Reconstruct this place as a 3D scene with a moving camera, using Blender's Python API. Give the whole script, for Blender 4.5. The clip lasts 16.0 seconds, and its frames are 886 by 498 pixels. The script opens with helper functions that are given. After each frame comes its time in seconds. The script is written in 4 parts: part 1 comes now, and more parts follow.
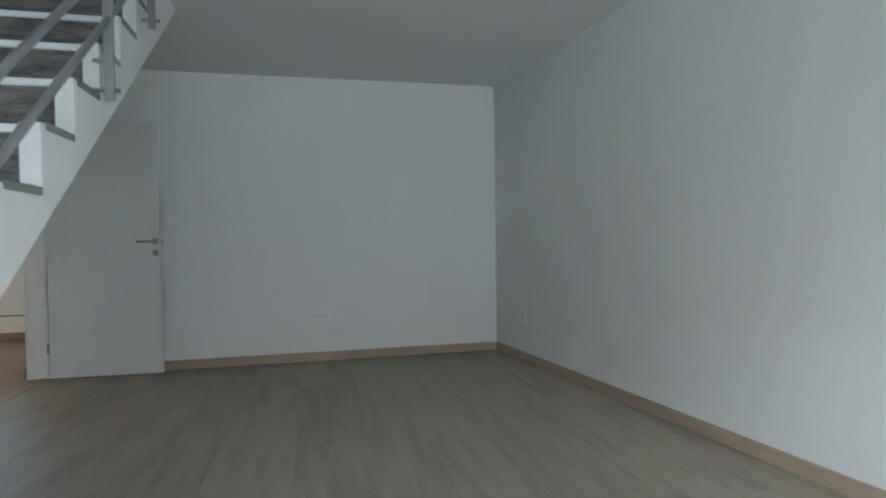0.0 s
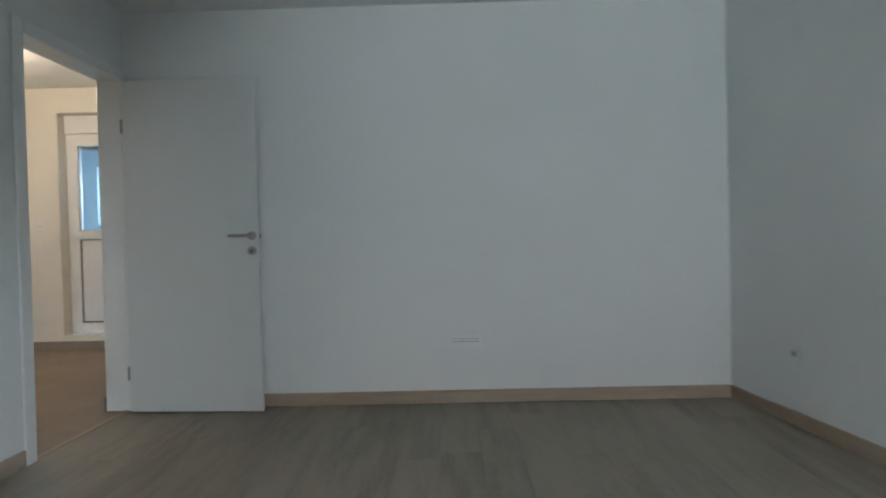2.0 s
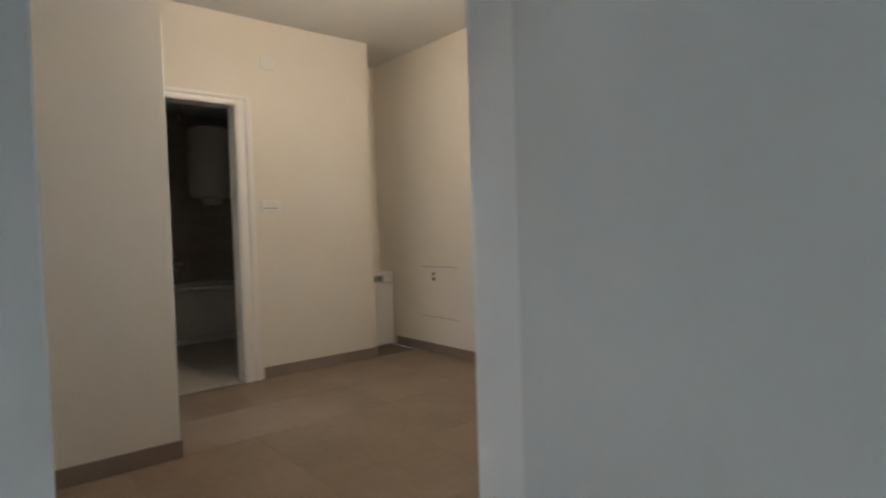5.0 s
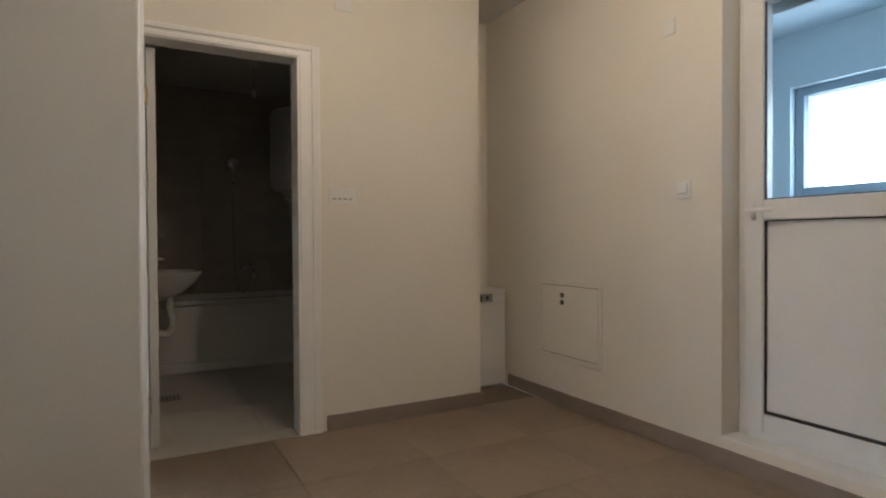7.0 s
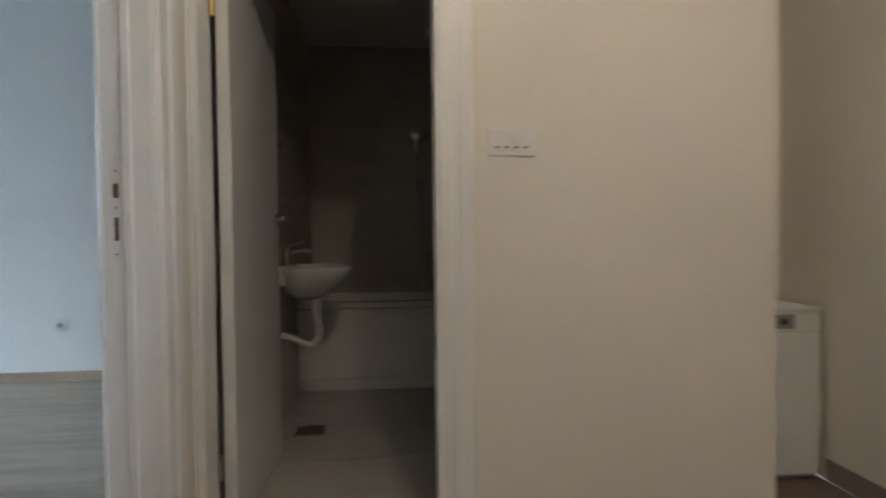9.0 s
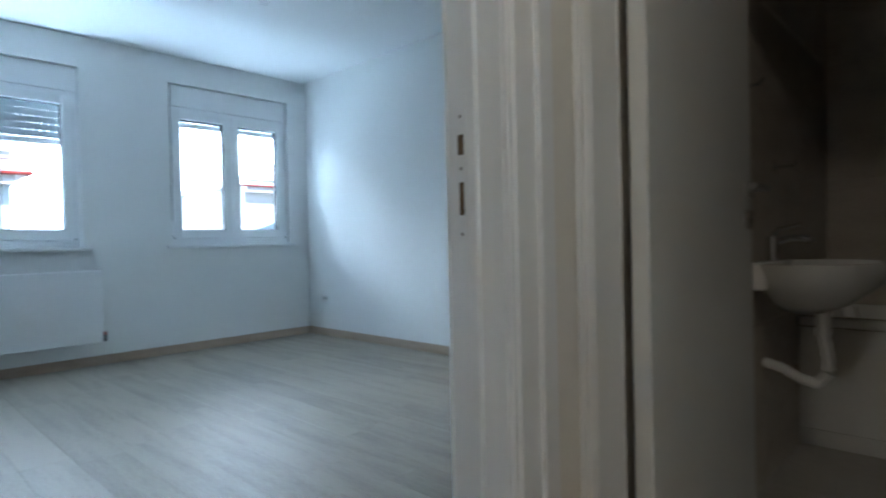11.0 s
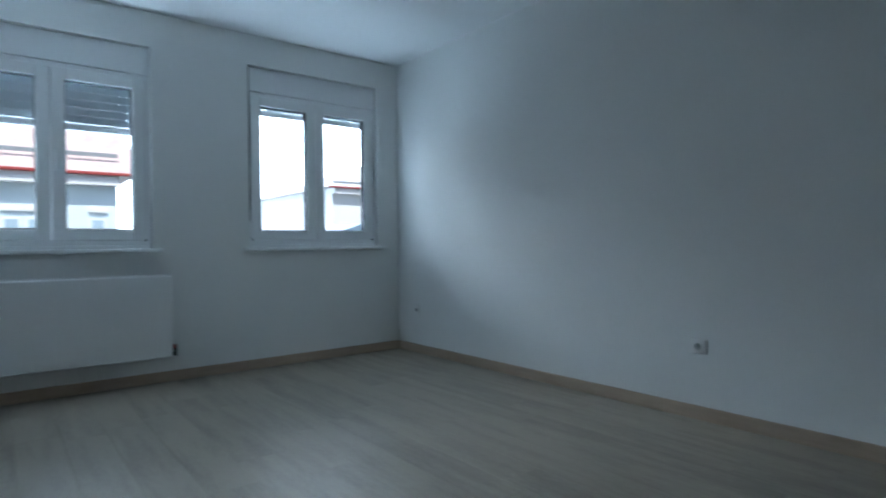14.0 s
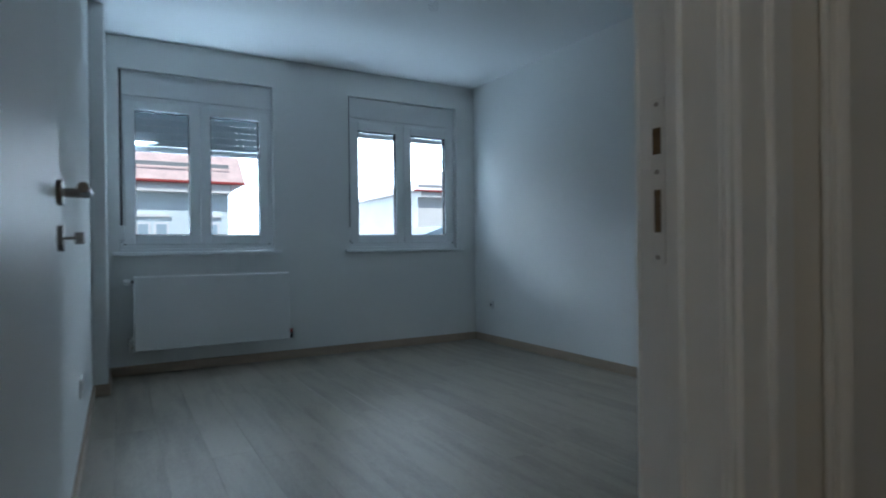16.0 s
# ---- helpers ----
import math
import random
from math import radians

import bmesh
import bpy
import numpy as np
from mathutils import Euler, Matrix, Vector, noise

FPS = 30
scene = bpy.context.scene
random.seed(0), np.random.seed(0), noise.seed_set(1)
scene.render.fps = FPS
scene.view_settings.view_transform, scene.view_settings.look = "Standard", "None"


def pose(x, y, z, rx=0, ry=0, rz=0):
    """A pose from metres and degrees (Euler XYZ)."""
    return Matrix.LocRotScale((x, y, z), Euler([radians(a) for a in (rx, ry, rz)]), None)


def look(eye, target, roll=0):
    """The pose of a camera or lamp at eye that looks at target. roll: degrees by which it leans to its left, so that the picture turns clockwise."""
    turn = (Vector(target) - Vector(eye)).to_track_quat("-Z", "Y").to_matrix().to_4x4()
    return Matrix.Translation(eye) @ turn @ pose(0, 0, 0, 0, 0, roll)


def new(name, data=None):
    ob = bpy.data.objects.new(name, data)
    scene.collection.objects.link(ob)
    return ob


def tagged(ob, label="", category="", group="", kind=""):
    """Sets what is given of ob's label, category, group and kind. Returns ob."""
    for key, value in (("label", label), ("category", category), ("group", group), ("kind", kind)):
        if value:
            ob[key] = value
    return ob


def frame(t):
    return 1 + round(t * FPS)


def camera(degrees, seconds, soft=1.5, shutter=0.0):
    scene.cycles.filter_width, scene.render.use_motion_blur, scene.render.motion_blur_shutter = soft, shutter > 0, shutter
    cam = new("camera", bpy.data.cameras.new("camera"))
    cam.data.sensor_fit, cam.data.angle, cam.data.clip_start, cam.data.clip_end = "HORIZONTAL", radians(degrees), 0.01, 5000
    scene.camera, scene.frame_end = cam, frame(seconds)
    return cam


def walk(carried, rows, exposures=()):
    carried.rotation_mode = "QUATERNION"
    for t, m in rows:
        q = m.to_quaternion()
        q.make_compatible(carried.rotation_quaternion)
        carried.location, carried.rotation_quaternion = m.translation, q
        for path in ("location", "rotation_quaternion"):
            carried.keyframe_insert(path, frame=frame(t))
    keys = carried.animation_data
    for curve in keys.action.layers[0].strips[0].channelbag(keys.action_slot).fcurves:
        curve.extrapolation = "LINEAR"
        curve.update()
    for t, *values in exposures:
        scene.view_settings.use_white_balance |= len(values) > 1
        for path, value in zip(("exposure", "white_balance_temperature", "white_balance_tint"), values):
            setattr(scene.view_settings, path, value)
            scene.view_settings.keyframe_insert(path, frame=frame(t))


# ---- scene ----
cam = camera(75.9, 16.0, soft=1.9, shutter=0.5)
PATH = [
    (0, (2.022, -5.06, 1.039), (2.475, -3.112, 1.006), -0.9),
    (0.7, (2.056, -4.618, 1.013), (2.478, -2.664, 0.974), -0.9),
    (1.5, (2.053, -3.956, 0.98), (2.168, -1.959, 0.961), -1.3),
    (2, (2.01, -3.503, 1.0), (1.977, -1.503, 0.972), -1.4),
    (2.5, (1.961, -2.94, 1.028), (1.645, -0.965, 0.979), -1.7),
    (3, (1.865, -2.479, 0.994), (1.359, -0.545, 0.947), -1.4),
    (3.5, (1.685, -1.957, 1.009), (0.869, -0.131, 0.955), -1.2),
    (4, (1.424, -1.567, 1.038), (0.309, 0.094, 0.997), -1.0),
    (4.5, (1.132, -1.174, 1.045), (-0.215, 0.303, 0.99), -1.5),
    (5, (0.784, -0.905, 1.05), (-0.752, 0.375, 0.985), -1.75),
    (5.2, (0.656, -0.812, 1.07), (-0.949, 0.377, 1.005), -1.7),
    (7.3, (-0.449, -0.053, 1.013), (-2.208, 0.899, 0.987), -0.3),
    (7.7, (-0.695, 0.14, 1.004), (-2.469, 1.064, 0.978), -0.3),
    (8, (-0.869, 0.236, 1.038), (-2.681, 1.082, 1.001), -0.4),
    (8.2, (-0.998, 0.288, 1.03), (-2.851, 1.041, 0.991), -0.5),
    (10.3, (-2.01, 0.535, 0.924), (-3.762, -0.432, 0.882), -1.15),
    (10.6, (-2.085, 0.5, 0.928), (-3.714, -0.664, 0.895), -1.3),
    (11, (-2.227, 0.424, 0.927), (-3.678, -0.952, 0.902), -1.3),
    (11.5, (-2.362, 0.29, 0.95), (-3.523, -1.338, 0.924), -1.5),
    (12, (-2.459, 0.073, 0.985), (-3.371, -1.707, 0.961), -1.4),
    (12.5, (-2.539, -0.103, 0.962), (-3.333, -1.938, 0.939), -1.3),
    (13, (-2.6, -0.212, 0.957), (-3.393, -2.048, 0.932), -1.1),
    (13.5, (-2.665, -0.259, 0.928), (-3.613, -2.02, 0.917), -0.9),
    (14, (-2.652, -0.319, 0.949), (-3.891, -1.889, 0.937), -0.7),
    (14.5, (-2.585, -0.351, 0.988), (-3.986, -1.778, 0.964), -0.6),
    (15, (-2.465, -0.282, 1.019), (-3.865, -1.711, 1.001), -0.6),
    (15.5, (-2.425, -0.012, 0.994), (-3.597, -1.633, 0.983), -0.9),
    (16, (-2.347, 0.279, 0.957), (-3.34, -1.457, 0.953), -0.7),
]
EXPOSURES = [(0, 1.28, 6280, 10), (2.0, 1.4, 6300, 10), (3.0, 1.32, 6320, 11), (4.0, 1.3, 6350, 11), (5.0, 1.36, 6400, 12), (7.4, 1.1, 6400, 13), (8.2, 1.33, 6350, 14), (10.3, 1.25, 5500, 5),
             (11.5, 0.72, 5450, 5), (12.5, 0.45, 5450, 5), (13.5, 0.15, 5550, 5), (14.2, 0.02, 5650, 5), (15.0, 0.05, 5650, 5), (16, -0.35, 5600, 5)]
walk(cam, [(t, look(eye, target, roll)) for t, eye, target, roll in PATH], EXPOSURES)

# ---------- world, sun, large lights ----------
world = bpy.data.worlds.new("sky")
scene.world = world
world.use_nodes = True
wn = world.node_tree
sky = wn.nodes.new("ShaderNodeTexSky")
sky.sky_type = "NISHITA"
sky.sun_disc = False
sky.sun_elevation = radians(52)
sky.sun_rotation = radians(20)
wn.links.new(sky.outputs[0], wn.nodes["Background"].inputs[0])
wn.nodes["Background"].inputs[1].default_value = 0.15
sun = new("sun", bpy.data.lights.new("sun", "SUN"))
sun.data.energy, sun.data.angle, sun.data.color = 4.5, radians(0.5), (1.0, 0.95, 0.88)
sun.matrix_world = look((6, 16, 22), (0, 0, 0))


def window_lamp(name, eye, target, sx, sy, watts, color):
    lamp = new(name, bpy.data.lights.new(name, "AREA"))
    lamp.data.shape, lamp.data.size, lamp.data.size_y = "RECTANGLE", sx, sy
    lamp.data.energy, lamp.data.color = watts, color
    lamp.matrix_world = look(eye, target)
    return lamp


window_lamp("living_window_daylight", (2.6, -7.6, 1.2), (2.6, 0, 1.2), 3.1, 2.1, 11, (0.70, 0.92, 1.0))
for nm, xm, power in (("window_1_daylight", -2.945, 34), ("window_2_daylight", -4.805, 13)):
    window_lamp(nm, (xm, -4.955, 0.99), (xm, -3.2, 2.5), 1.08, 0.10, power, (0.66, 0.84, 1.0))
window_lamp("window_2_upper_daylight", (-4.805, -4.975, 2.09), (-4.7, -3.4, 0.5), 1.08, 0.08, 4, (0.66, 0.84, 1.0))
window_lamp("window_1_upper_daylight", (-2.945, -4.985, 1.82), (-3.2, -3.4, 0.3), 1.08, 0.07, 3, (0.66, 0.84, 1.0))
window_lamp("loggia_window_daylight", (-1.46, 4.05, 1.70), (-1.46, 2.0, 1.3), 2.1, 0.62, 20, (0.80, 0.91, 1.0))
bulb_lamp = new("hall_bulb_light", bpy.data.lights.new("hall_bulb_light", "POINT"))
bulb_lamp.data.energy, bulb_lamp.data.color, bulb_lamp.data.shadow_soft_size = 8.3, (1.0, 0.79, 0.57), 0.03
bulb_lamp.location = (-1.785, 0.851, 2.386)


# ---------- materials ----------
def mat(name, color, rough=0.6, metal=0.0, var=0.06, scale=3.0, fine=60.0, bump=0.05, stretch=(1, 1, 1), piece=0.0,
        emit=0.0, coat=0.0):
    m = bpy.data.materials.new(name)
    m.use_nodes = True
    nt = m.node_tree
    b = nt.nodes["Principled BSDF"]
    tc = nt.nodes.new("ShaderNodeTexCoord")
    mp = nt.nodes.new("ShaderNodeMapping")
    mp.inputs["Scale"].default_value = stretch
    geo = nt.nodes.new("ShaderNodeNewGeometry")
    nt.links.new(geo.outputs["Position"], mp.inputs["Vector"])
    big = nt.nodes.new("ShaderNodeTexNoise")
    big.inputs["Scale"].default_value, big.inputs["Detail"].default_value = scale, 4
    small = nt.nodes.new("ShaderNodeTexNoise")
    small.inputs["Scale"].default_value, small.inputs["Detail"].default_value = fine, 3
    for n in (big, small):
        nt.links.new(mp.outputs[0], n.inputs["Vector"])
    mix = nt.nodes.new("ShaderNodeMath")
    mix.operation = "MULTIPLY_ADD"
    nt.links.new(small.outputs["Fac"], mix.inputs[0])
    mix.inputs[1].default_value = 0.6
    nt.links.new(big.outputs["Fac"], mix.inputs[2])
    out = mix.outputs[0]
    if piece:
        info = nt.nodes.new("ShaderNodeObjectInfo")
        add = nt.nodes.new("ShaderNodeMath")
        add.operation = "MULTIPLY_ADD"
        nt.links.new(info.outputs["Random"], add.inputs[0])
        add.inputs[1].default_value = piece
        nt.links.new(out, add.inputs[2])
        out = add.outputs[0]
        off = nt.nodes.new("ShaderNodeVectorMath")
        off.operation = "ADD"
        comb = nt.nodes.new("ShaderNodeCombineXYZ")
        mul = nt.nodes.new("ShaderNodeMath")
        mul.operation = "MULTIPLY"
        mul.inputs[1].default_value = 37.0
        nt.links.new(info.outputs["Random"], mul.inputs[0])
        for k in (0, 1, 2):
            nt.links.new(mul.outputs[0], comb.inputs[k])
        nt.links.new(geo.outputs["Position"], off.inputs[0])
        nt.links.new(comb.outputs[0], off.inputs[1])
        nt.links.new(off.outputs[0], mp.inputs["Vector"])
    ramp = nt.nodes.new("ShaderNodeValToRGB")
    c = Vector(color)
    ramp.color_ramp.elements[0].position, ramp.color_ramp.elements[1].position = 0.45, 1.0
    ramp.color_ramp.elements[0].color = (*(c * (1 - var)), 1)
    ramp.color_ramp.elements[1].color = (*(c * (1 + var)), 1)
    nt.links.new(out, ramp.inputs[0])
    nt.links.new(ramp.outputs[0], b.inputs["Base Color"])
    b.inputs["Roughness"].default_value, b.inputs["Metallic"].default_value = rough, metal
    b.inputs["Coat Weight"].default_value = coat
    if bump:
        bp = nt.nodes.new("ShaderNodeBump")
        bp.inputs["Strength"].default_value, bp.inputs["Distance"].default_value = bump, 0.004
        nt.links.new(small.outputs["Fac"], bp.inputs["Height"])
        nt.links.new(bp.outputs[0], b.inputs["Normal"])
    if emit:
        b.inputs["Emission Color"].default_value = (*color, 1)
        b.inputs["Emission Strength"].default_value = emit
    return m


def glass_mat(name, tint, rough=0.0):
    m = bpy.data.materials.new(name)
    m.use_nodes = True
    b = m.node_tree.nodes["Principled BSDF"]
    b.inputs["Base Color"].default_value = (*tint, 1)
    b.inputs["Transmission Weight"].default_value = 1
    b.inputs["Roughness"].default_value, b.inputs["IOR"].default_value = rough, 1.06
    return m


M_WALL = mat("white_wall_paint", (0.78, 0.79, 0.78), 0.85, var=0.03, scale=1.2, fine=140, bump=0.12)
M_WARM = mat("cream_wall_paint", (0.80, 0.77, 0.71), 0.85, var=0.03, scale=1.2, fine=140, bump=0.12)
M_CEIL = mat("white_ceiling_paint", (0.76, 0.77, 0.77), 0.85, var=0.03, scale=1.0, fine=120, bump=0.1)
M_PLANK = mat("pale_oak_laminate", (0.275, 0.236, 0.186), 0.47, var=0.26, scale=2.2, fine=26, bump=0.10, stretch=(7, 0.8, 1), piece=0.22)
M_GROOVE = mat("dark_joint", (0.14, 0.118, 0.09), 0.9, bump=0)
M_SKIRT = mat("beige_oak_skirting", (0.40, 0.31, 0.23), 0.5, var=0.12, scale=4, fine=60, stretch=(1, 1, 8), bump=0.05)
M_TILE = mat("taupe_floor_tile", (0.24, 0.185, 0.14), 0.42, var=0.18, scale=2.5, fine=22, bump=0.04, piece=0.12)
M_GROUT = mat("taupe_grout", (0.20, 0.155, 0.12), 0.9, bump=0.1)
M_TSKIRT = mat("taupe_tile_skirting", (0.27, 0.22, 0.19), 0.5, var=0.1, bump=0.03)
M_BATHFLOOR = mat("pale_grey_floor_tile", (0.52, 0.50, 0.46), 0.45, var=0.08, scale=3, fine=40, bump=0.03, piece=0.06)
M_BATHWALL = mat("dark_taupe_wall_tile", (0.46, 0.42, 0.37), 0.4, var=0.15, scale=3, fine=40, stretch=(1, 1, 3), bump=0.04, piece=0.08)
M_DOOR = mat("white_door_laminate", (0.70, 0.71, 0.70), 0.42, var=0.015, scale=2, fine=90, stretch=(4, 4, 0.6), bump=0.02)
M_FRAME = mat("white_door_frame", (0.83, 0.83, 0.82), 0.35, var=0.015, scale=2, fine=90, stretch=(4, 4, 0.6), bump=0.015)
M_PVC = mat("white_pvc", (0.82, 0.83, 0.84), 0.3, var=0.02, bump=0.01)
M_GASKET = mat("black_rubber_gasket", (0.03, 0.03, 0.035), 0.7, bump=0)
M_SHUT = mat("grey_shutter_slat", (0.46, 0.51, 0.54), 0.45, var=0.05, bump=0.02)
M_STEEL = mat("brushed_steel", (0.40, 0.38, 0.36), 0.32, 1.0, var=0.08, fine=200, stretch=(1, 1, 12), bump=0.03)
M_CHROME = mat("chrome", (0.75, 0.75, 0.75), 0.12, 1.0, var=0.03, bump=0)
M_BRASS = mat("brass", (0.60, 0.42, 0.16), 0.3, 1.0, var=0.05, bump=0)
M_PLASTIC = mat("white_plastic", (0.80, 0.80, 0.79), 0.35, var=0.02, bump=0)
M_GAPSHADE = mat("painted_gap_shade", (0.03, 0.025, 0.02), 0.9, bump=0)
M_RAWWOOD = mat("raw_chipboard", (0.13, 0.085, 0.05), 0.9, var=0.3, scale=60, fine=200, bump=0.2)
M_RAD = mat("white_radiator_enamel", (0.80, 0.81, 0.81), 0.32, var=0.02, bump=0.01)
M_CERAM = mat("white_ceramic", (0.82, 0.82, 0.80), 0.12, var=0.02, bump=0, coat=0.5)
M_RED = mat("red_paint", (0.35, 0.05, 0.04), 0.5, var=0.05, bump=0)
M_BLACK = mat("black_plastic", (0.02, 0.02, 0.02), 0.4, bump=0)
M_GREYMETAL = mat("grey_painted_metal", (0.30, 0.31, 0.31), 0.45, 0.3, var=0.05, bump=0.02)
M_CARPET = mat("dark_streaked_carpet", (0.12, 0.11, 0.105), 0.95, var=0.75, scale=14, fine=70, stretch=(0.6, 3, 3), bump=0.5)
M_TREADEDGE = mat("grey_tread_edge", (0.26, 0.26, 0.24), 0.6, var=0.05, bump=0.05)
M_FACADE = mat("pale_blue_render", (0.74, 0.82, 0.84), 0.9, var=0.06, scale=0.5, fine=20, bump=0.1)
M_FACADE2 = mat("cream_render", (0.80, 0.79, 0.77), 0.9, var=0.06, scale=0.5, fine=20, bump=0.1)
M_LOGGIA = mat("blue_grey_paint", (0.40, 0.50, 0.57), 0.8, var=0.05, scale=1, fine=60, bump=0.1)
M_ROOF = mat("pale_red_roof_tile", (0.66, 0.50, 0.46), 0.8, var=0.2, scale=2, fine=20, bump=0.2)
M_GROUND = mat("grey_asphalt", (0.06, 0.06, 0.06), 0.9, var=0.2, scale=0.6, fine=30, bump=0.2)
M_STRAP = mat("dark_grey_webbing", (0.09, 0.09, 0.09), 0.9, bump=0.1, fine=200)
M_PALEROOF = mat("pale_pinkish_roof", (0.76, 0.70, 0.68), 0.8, var=0.1, scale=2, fine=20, bump=0.1)
M_SKYGLOW = mat("glowing_sky_panel", (0.80, 0.91, 1.0), 1.0, bump=0, var=0.01, scale=0.02, fine=0.2, emit=8.0)
M_GLASS = glass_mat("window_glass", (1, 1, 1))
M_BLUEGLASS = glass_mat("bluish_window_glass", (0.80, 0.90, 0.95))
M_BULBGLASS = mat("lit_bulb_glass", (1.0, 0.80, 0.50), 0.3, bump=0, var=0, emit=18)
M_CLEAR = glass_mat("clear_bulb_glass", (0.95, 0.95, 0.95))


# ---------- mesh helpers ----------
def add_box(bm, x0, x1, y0, y1, z0, z1, bevel=0.0, seg=1):
    r = bmesh.ops.create_cube(bm, size=1, matrix=Matrix.Translation(((x0 + x1) / 2, (y0 + y1) / 2, (z0 + z1) / 2))
                              @ Matrix.Diagonal((abs(x1 - x0), abs(y1 - y0), abs(z1 - z0), 1)))
    if bevel:
        edges = list({e for v in r["verts"] for e in v.link_edges})
        bmesh.ops.bevel(bm, geom=edges, offset=bevel, segments=seg, affect="EDGES", profile=0.5)
    return bm


def box(x0, x1, y0, y1, z0, z1, bevel=0.0, seg=1):
    return add_box(bmesh.new(), x0, x1, y0, y1, z0, z1, bevel, seg)


def add_cyl(bm, a, b, r, r2=None, n=20):
    a, b = Vector(a), Vector(b)
    d = b - a
    m = Matrix.Translation((a + b) / 2) @ d.to_track_quat("Z", "Y").to_matrix().to_4x4()
    bmesh.ops.create_cone(bm, cap_ends=True, segments=n, radius1=r, radius2=r if r2 is None else r2, depth=d.length, matrix=m)
    return bm


def cyl(a, b, r, r2=None, n=20):
    return add_cyl(bmesh.new(), a, b, r, r2, n)


def tube(points, r, n=10):
    """A bent tube through a few points."""
    bm = bmesh.new()
    pts = [Vector(p) for p in points]
    rings = []
    for i, p in enumerate(pts):
        d = (pts[min(i + 1, len(pts) - 1)] - pts[max(i - 1, 0)]).normalized()
        q = d.to_track_quat("Z", "Y")
        rings.append([bm.verts.new(p + q @ Vector((r * math.cos(2 * math.pi * k / n), r * math.sin(2 * math.pi * k / n), 0))) for k in range(n)])
    for u, v in zip(rings, rings[1:]):
        for k in range(n):
            bm.faces.new((u[k], u[(k + 1) % n], v[(k + 1) % n], v[k]))
    bm.faces.new(rings[0][::-1]), bm.faces.new(rings[-1])
    return bm


def lathe(profile, center, axis="Z", n=28):
    """Turns a profile of (radius, height) about an axis through center."""
    bm = bmesh.new()
    rings = []
    for r, h in profile:
        ring = []
        for k in range(n):
            a = 2 * math.pi * k / n
            u, v = r * math.cos(a), r * math.sin(a)
            p = {"Z": (u, v, h), "X": (h, u, v), "Y": (u, h, v)}[axis]
            ring.append(bm.verts.new(Vector(center) + Vector(p)))
        rings.append(ring)
    for u, v in zip(rings, rings[1:]):
        for k in range(n):
            bm.faces.new((u[k], u[(k + 1) % n], v[(k + 1) % n], v[k]))
    bm.faces.new(rings[0][::-1]), bm.faces.new(rings[-1])
    bmesh.ops.recalc_face_normals(bm, faces=bm.faces)
    return bm


def mesh_of(name, bm, material, smooth=False):
    me = bpy.data.meshes.new(name)
    bmesh.ops.recalc_face_normals(bm, faces=bm.faces)
    bm.to_mesh(me)
    bm.free()
    me.materials.append(material)
    if smooth:
        me.shade_smooth()
        me.set_sharp_from_angle(angle=radians(40))
    return me


def part(name, bm, material, parent=None, label="", smooth=False):
    ob = new(name, mesh_of(name, bm, material, smooth))
    if parent is not None:
        ob.parent = parent
        ob.matrix_parent_inverse = parent.matrix_basis.inverted()
    return tagged(ob, label) if label else ob


def structure(name, bm, material, label):
    return tagged(part(name, bm, material), label, kind="structure")


def thing(name, at, label, category, group=""):
    ob = new(name)
    ob.location = at
    ob.empty_display_size = 0.1
    return tagged(ob, label, category, group)


# ---------- the plan ----------
SKEW = 0.115                          # the living room widens southwards by this much a metre
LX, LS, LC = 3.705, -7.5, 2.455       # living room: east wall, south wall, ceiling
HC = 2.62                             # hall and bedroom ceiling
BW = -3.255                           # hall face of the bathroom wall
RY = -0.17                            # hall face of the bedroom's door wall
PY = 2.13                             # hall's north wall
FX = -2.11                            # hall face of the partition to the bedroom
BR, BL, BS = -5.605, -2.19, -4.74     # bedroom: socket wall, door-leaf wall, window wall
BB, BC, BN = -5.80, 2.40, 1.56        # bathroom: far wall, ceiling, north wall
SX = 1.25                             # open side of the stair


def skewed(bm):
    for v in bm.verts:
        v.co.x += SKEW * max(-v.co.y, 0.0)
    return bm


def wall_x(bm, x0, x1, y0, y1, z1, holes=(), z0=0.0):
    """A wall along y, x0..x1 thick, with holes (ya, yb, za, zb)."""
    y = y0
    for ya, yb, za, zb in sorted(holes):
        if ya > y:
            add_box(bm, x0, x1, y, ya, z0, z1)
        if za > z0:
            add_box(bm, x0, x1, ya, yb, z0, za)
        if zb < z1:
            add_box(bm, x0, x1, ya, yb, zb, z1)
        y = yb
    if y < y1:
        add_box(bm, x0, x1, y, y1, z0, z1)
    return bm


def wall_y(bm, y0, y1, x0, x1, z1, holes=(), z0=0.0):
    x = x0
    for xa, xb, za, zb in sorted(holes):
        if xa > x:
            add_box(bm, x, xa, y0, y1, z0, z1)
        if za > z0:
            add_box(bm, xa, xb, y0, y1, z0, za)
        if zb < z1:
            add_box(bm, xa, xb, y0, y1, zb, z1)
        x = xb
    if x < x1:
        add_box(bm, x, x1, y0, y1, z0, z1)
    return bm


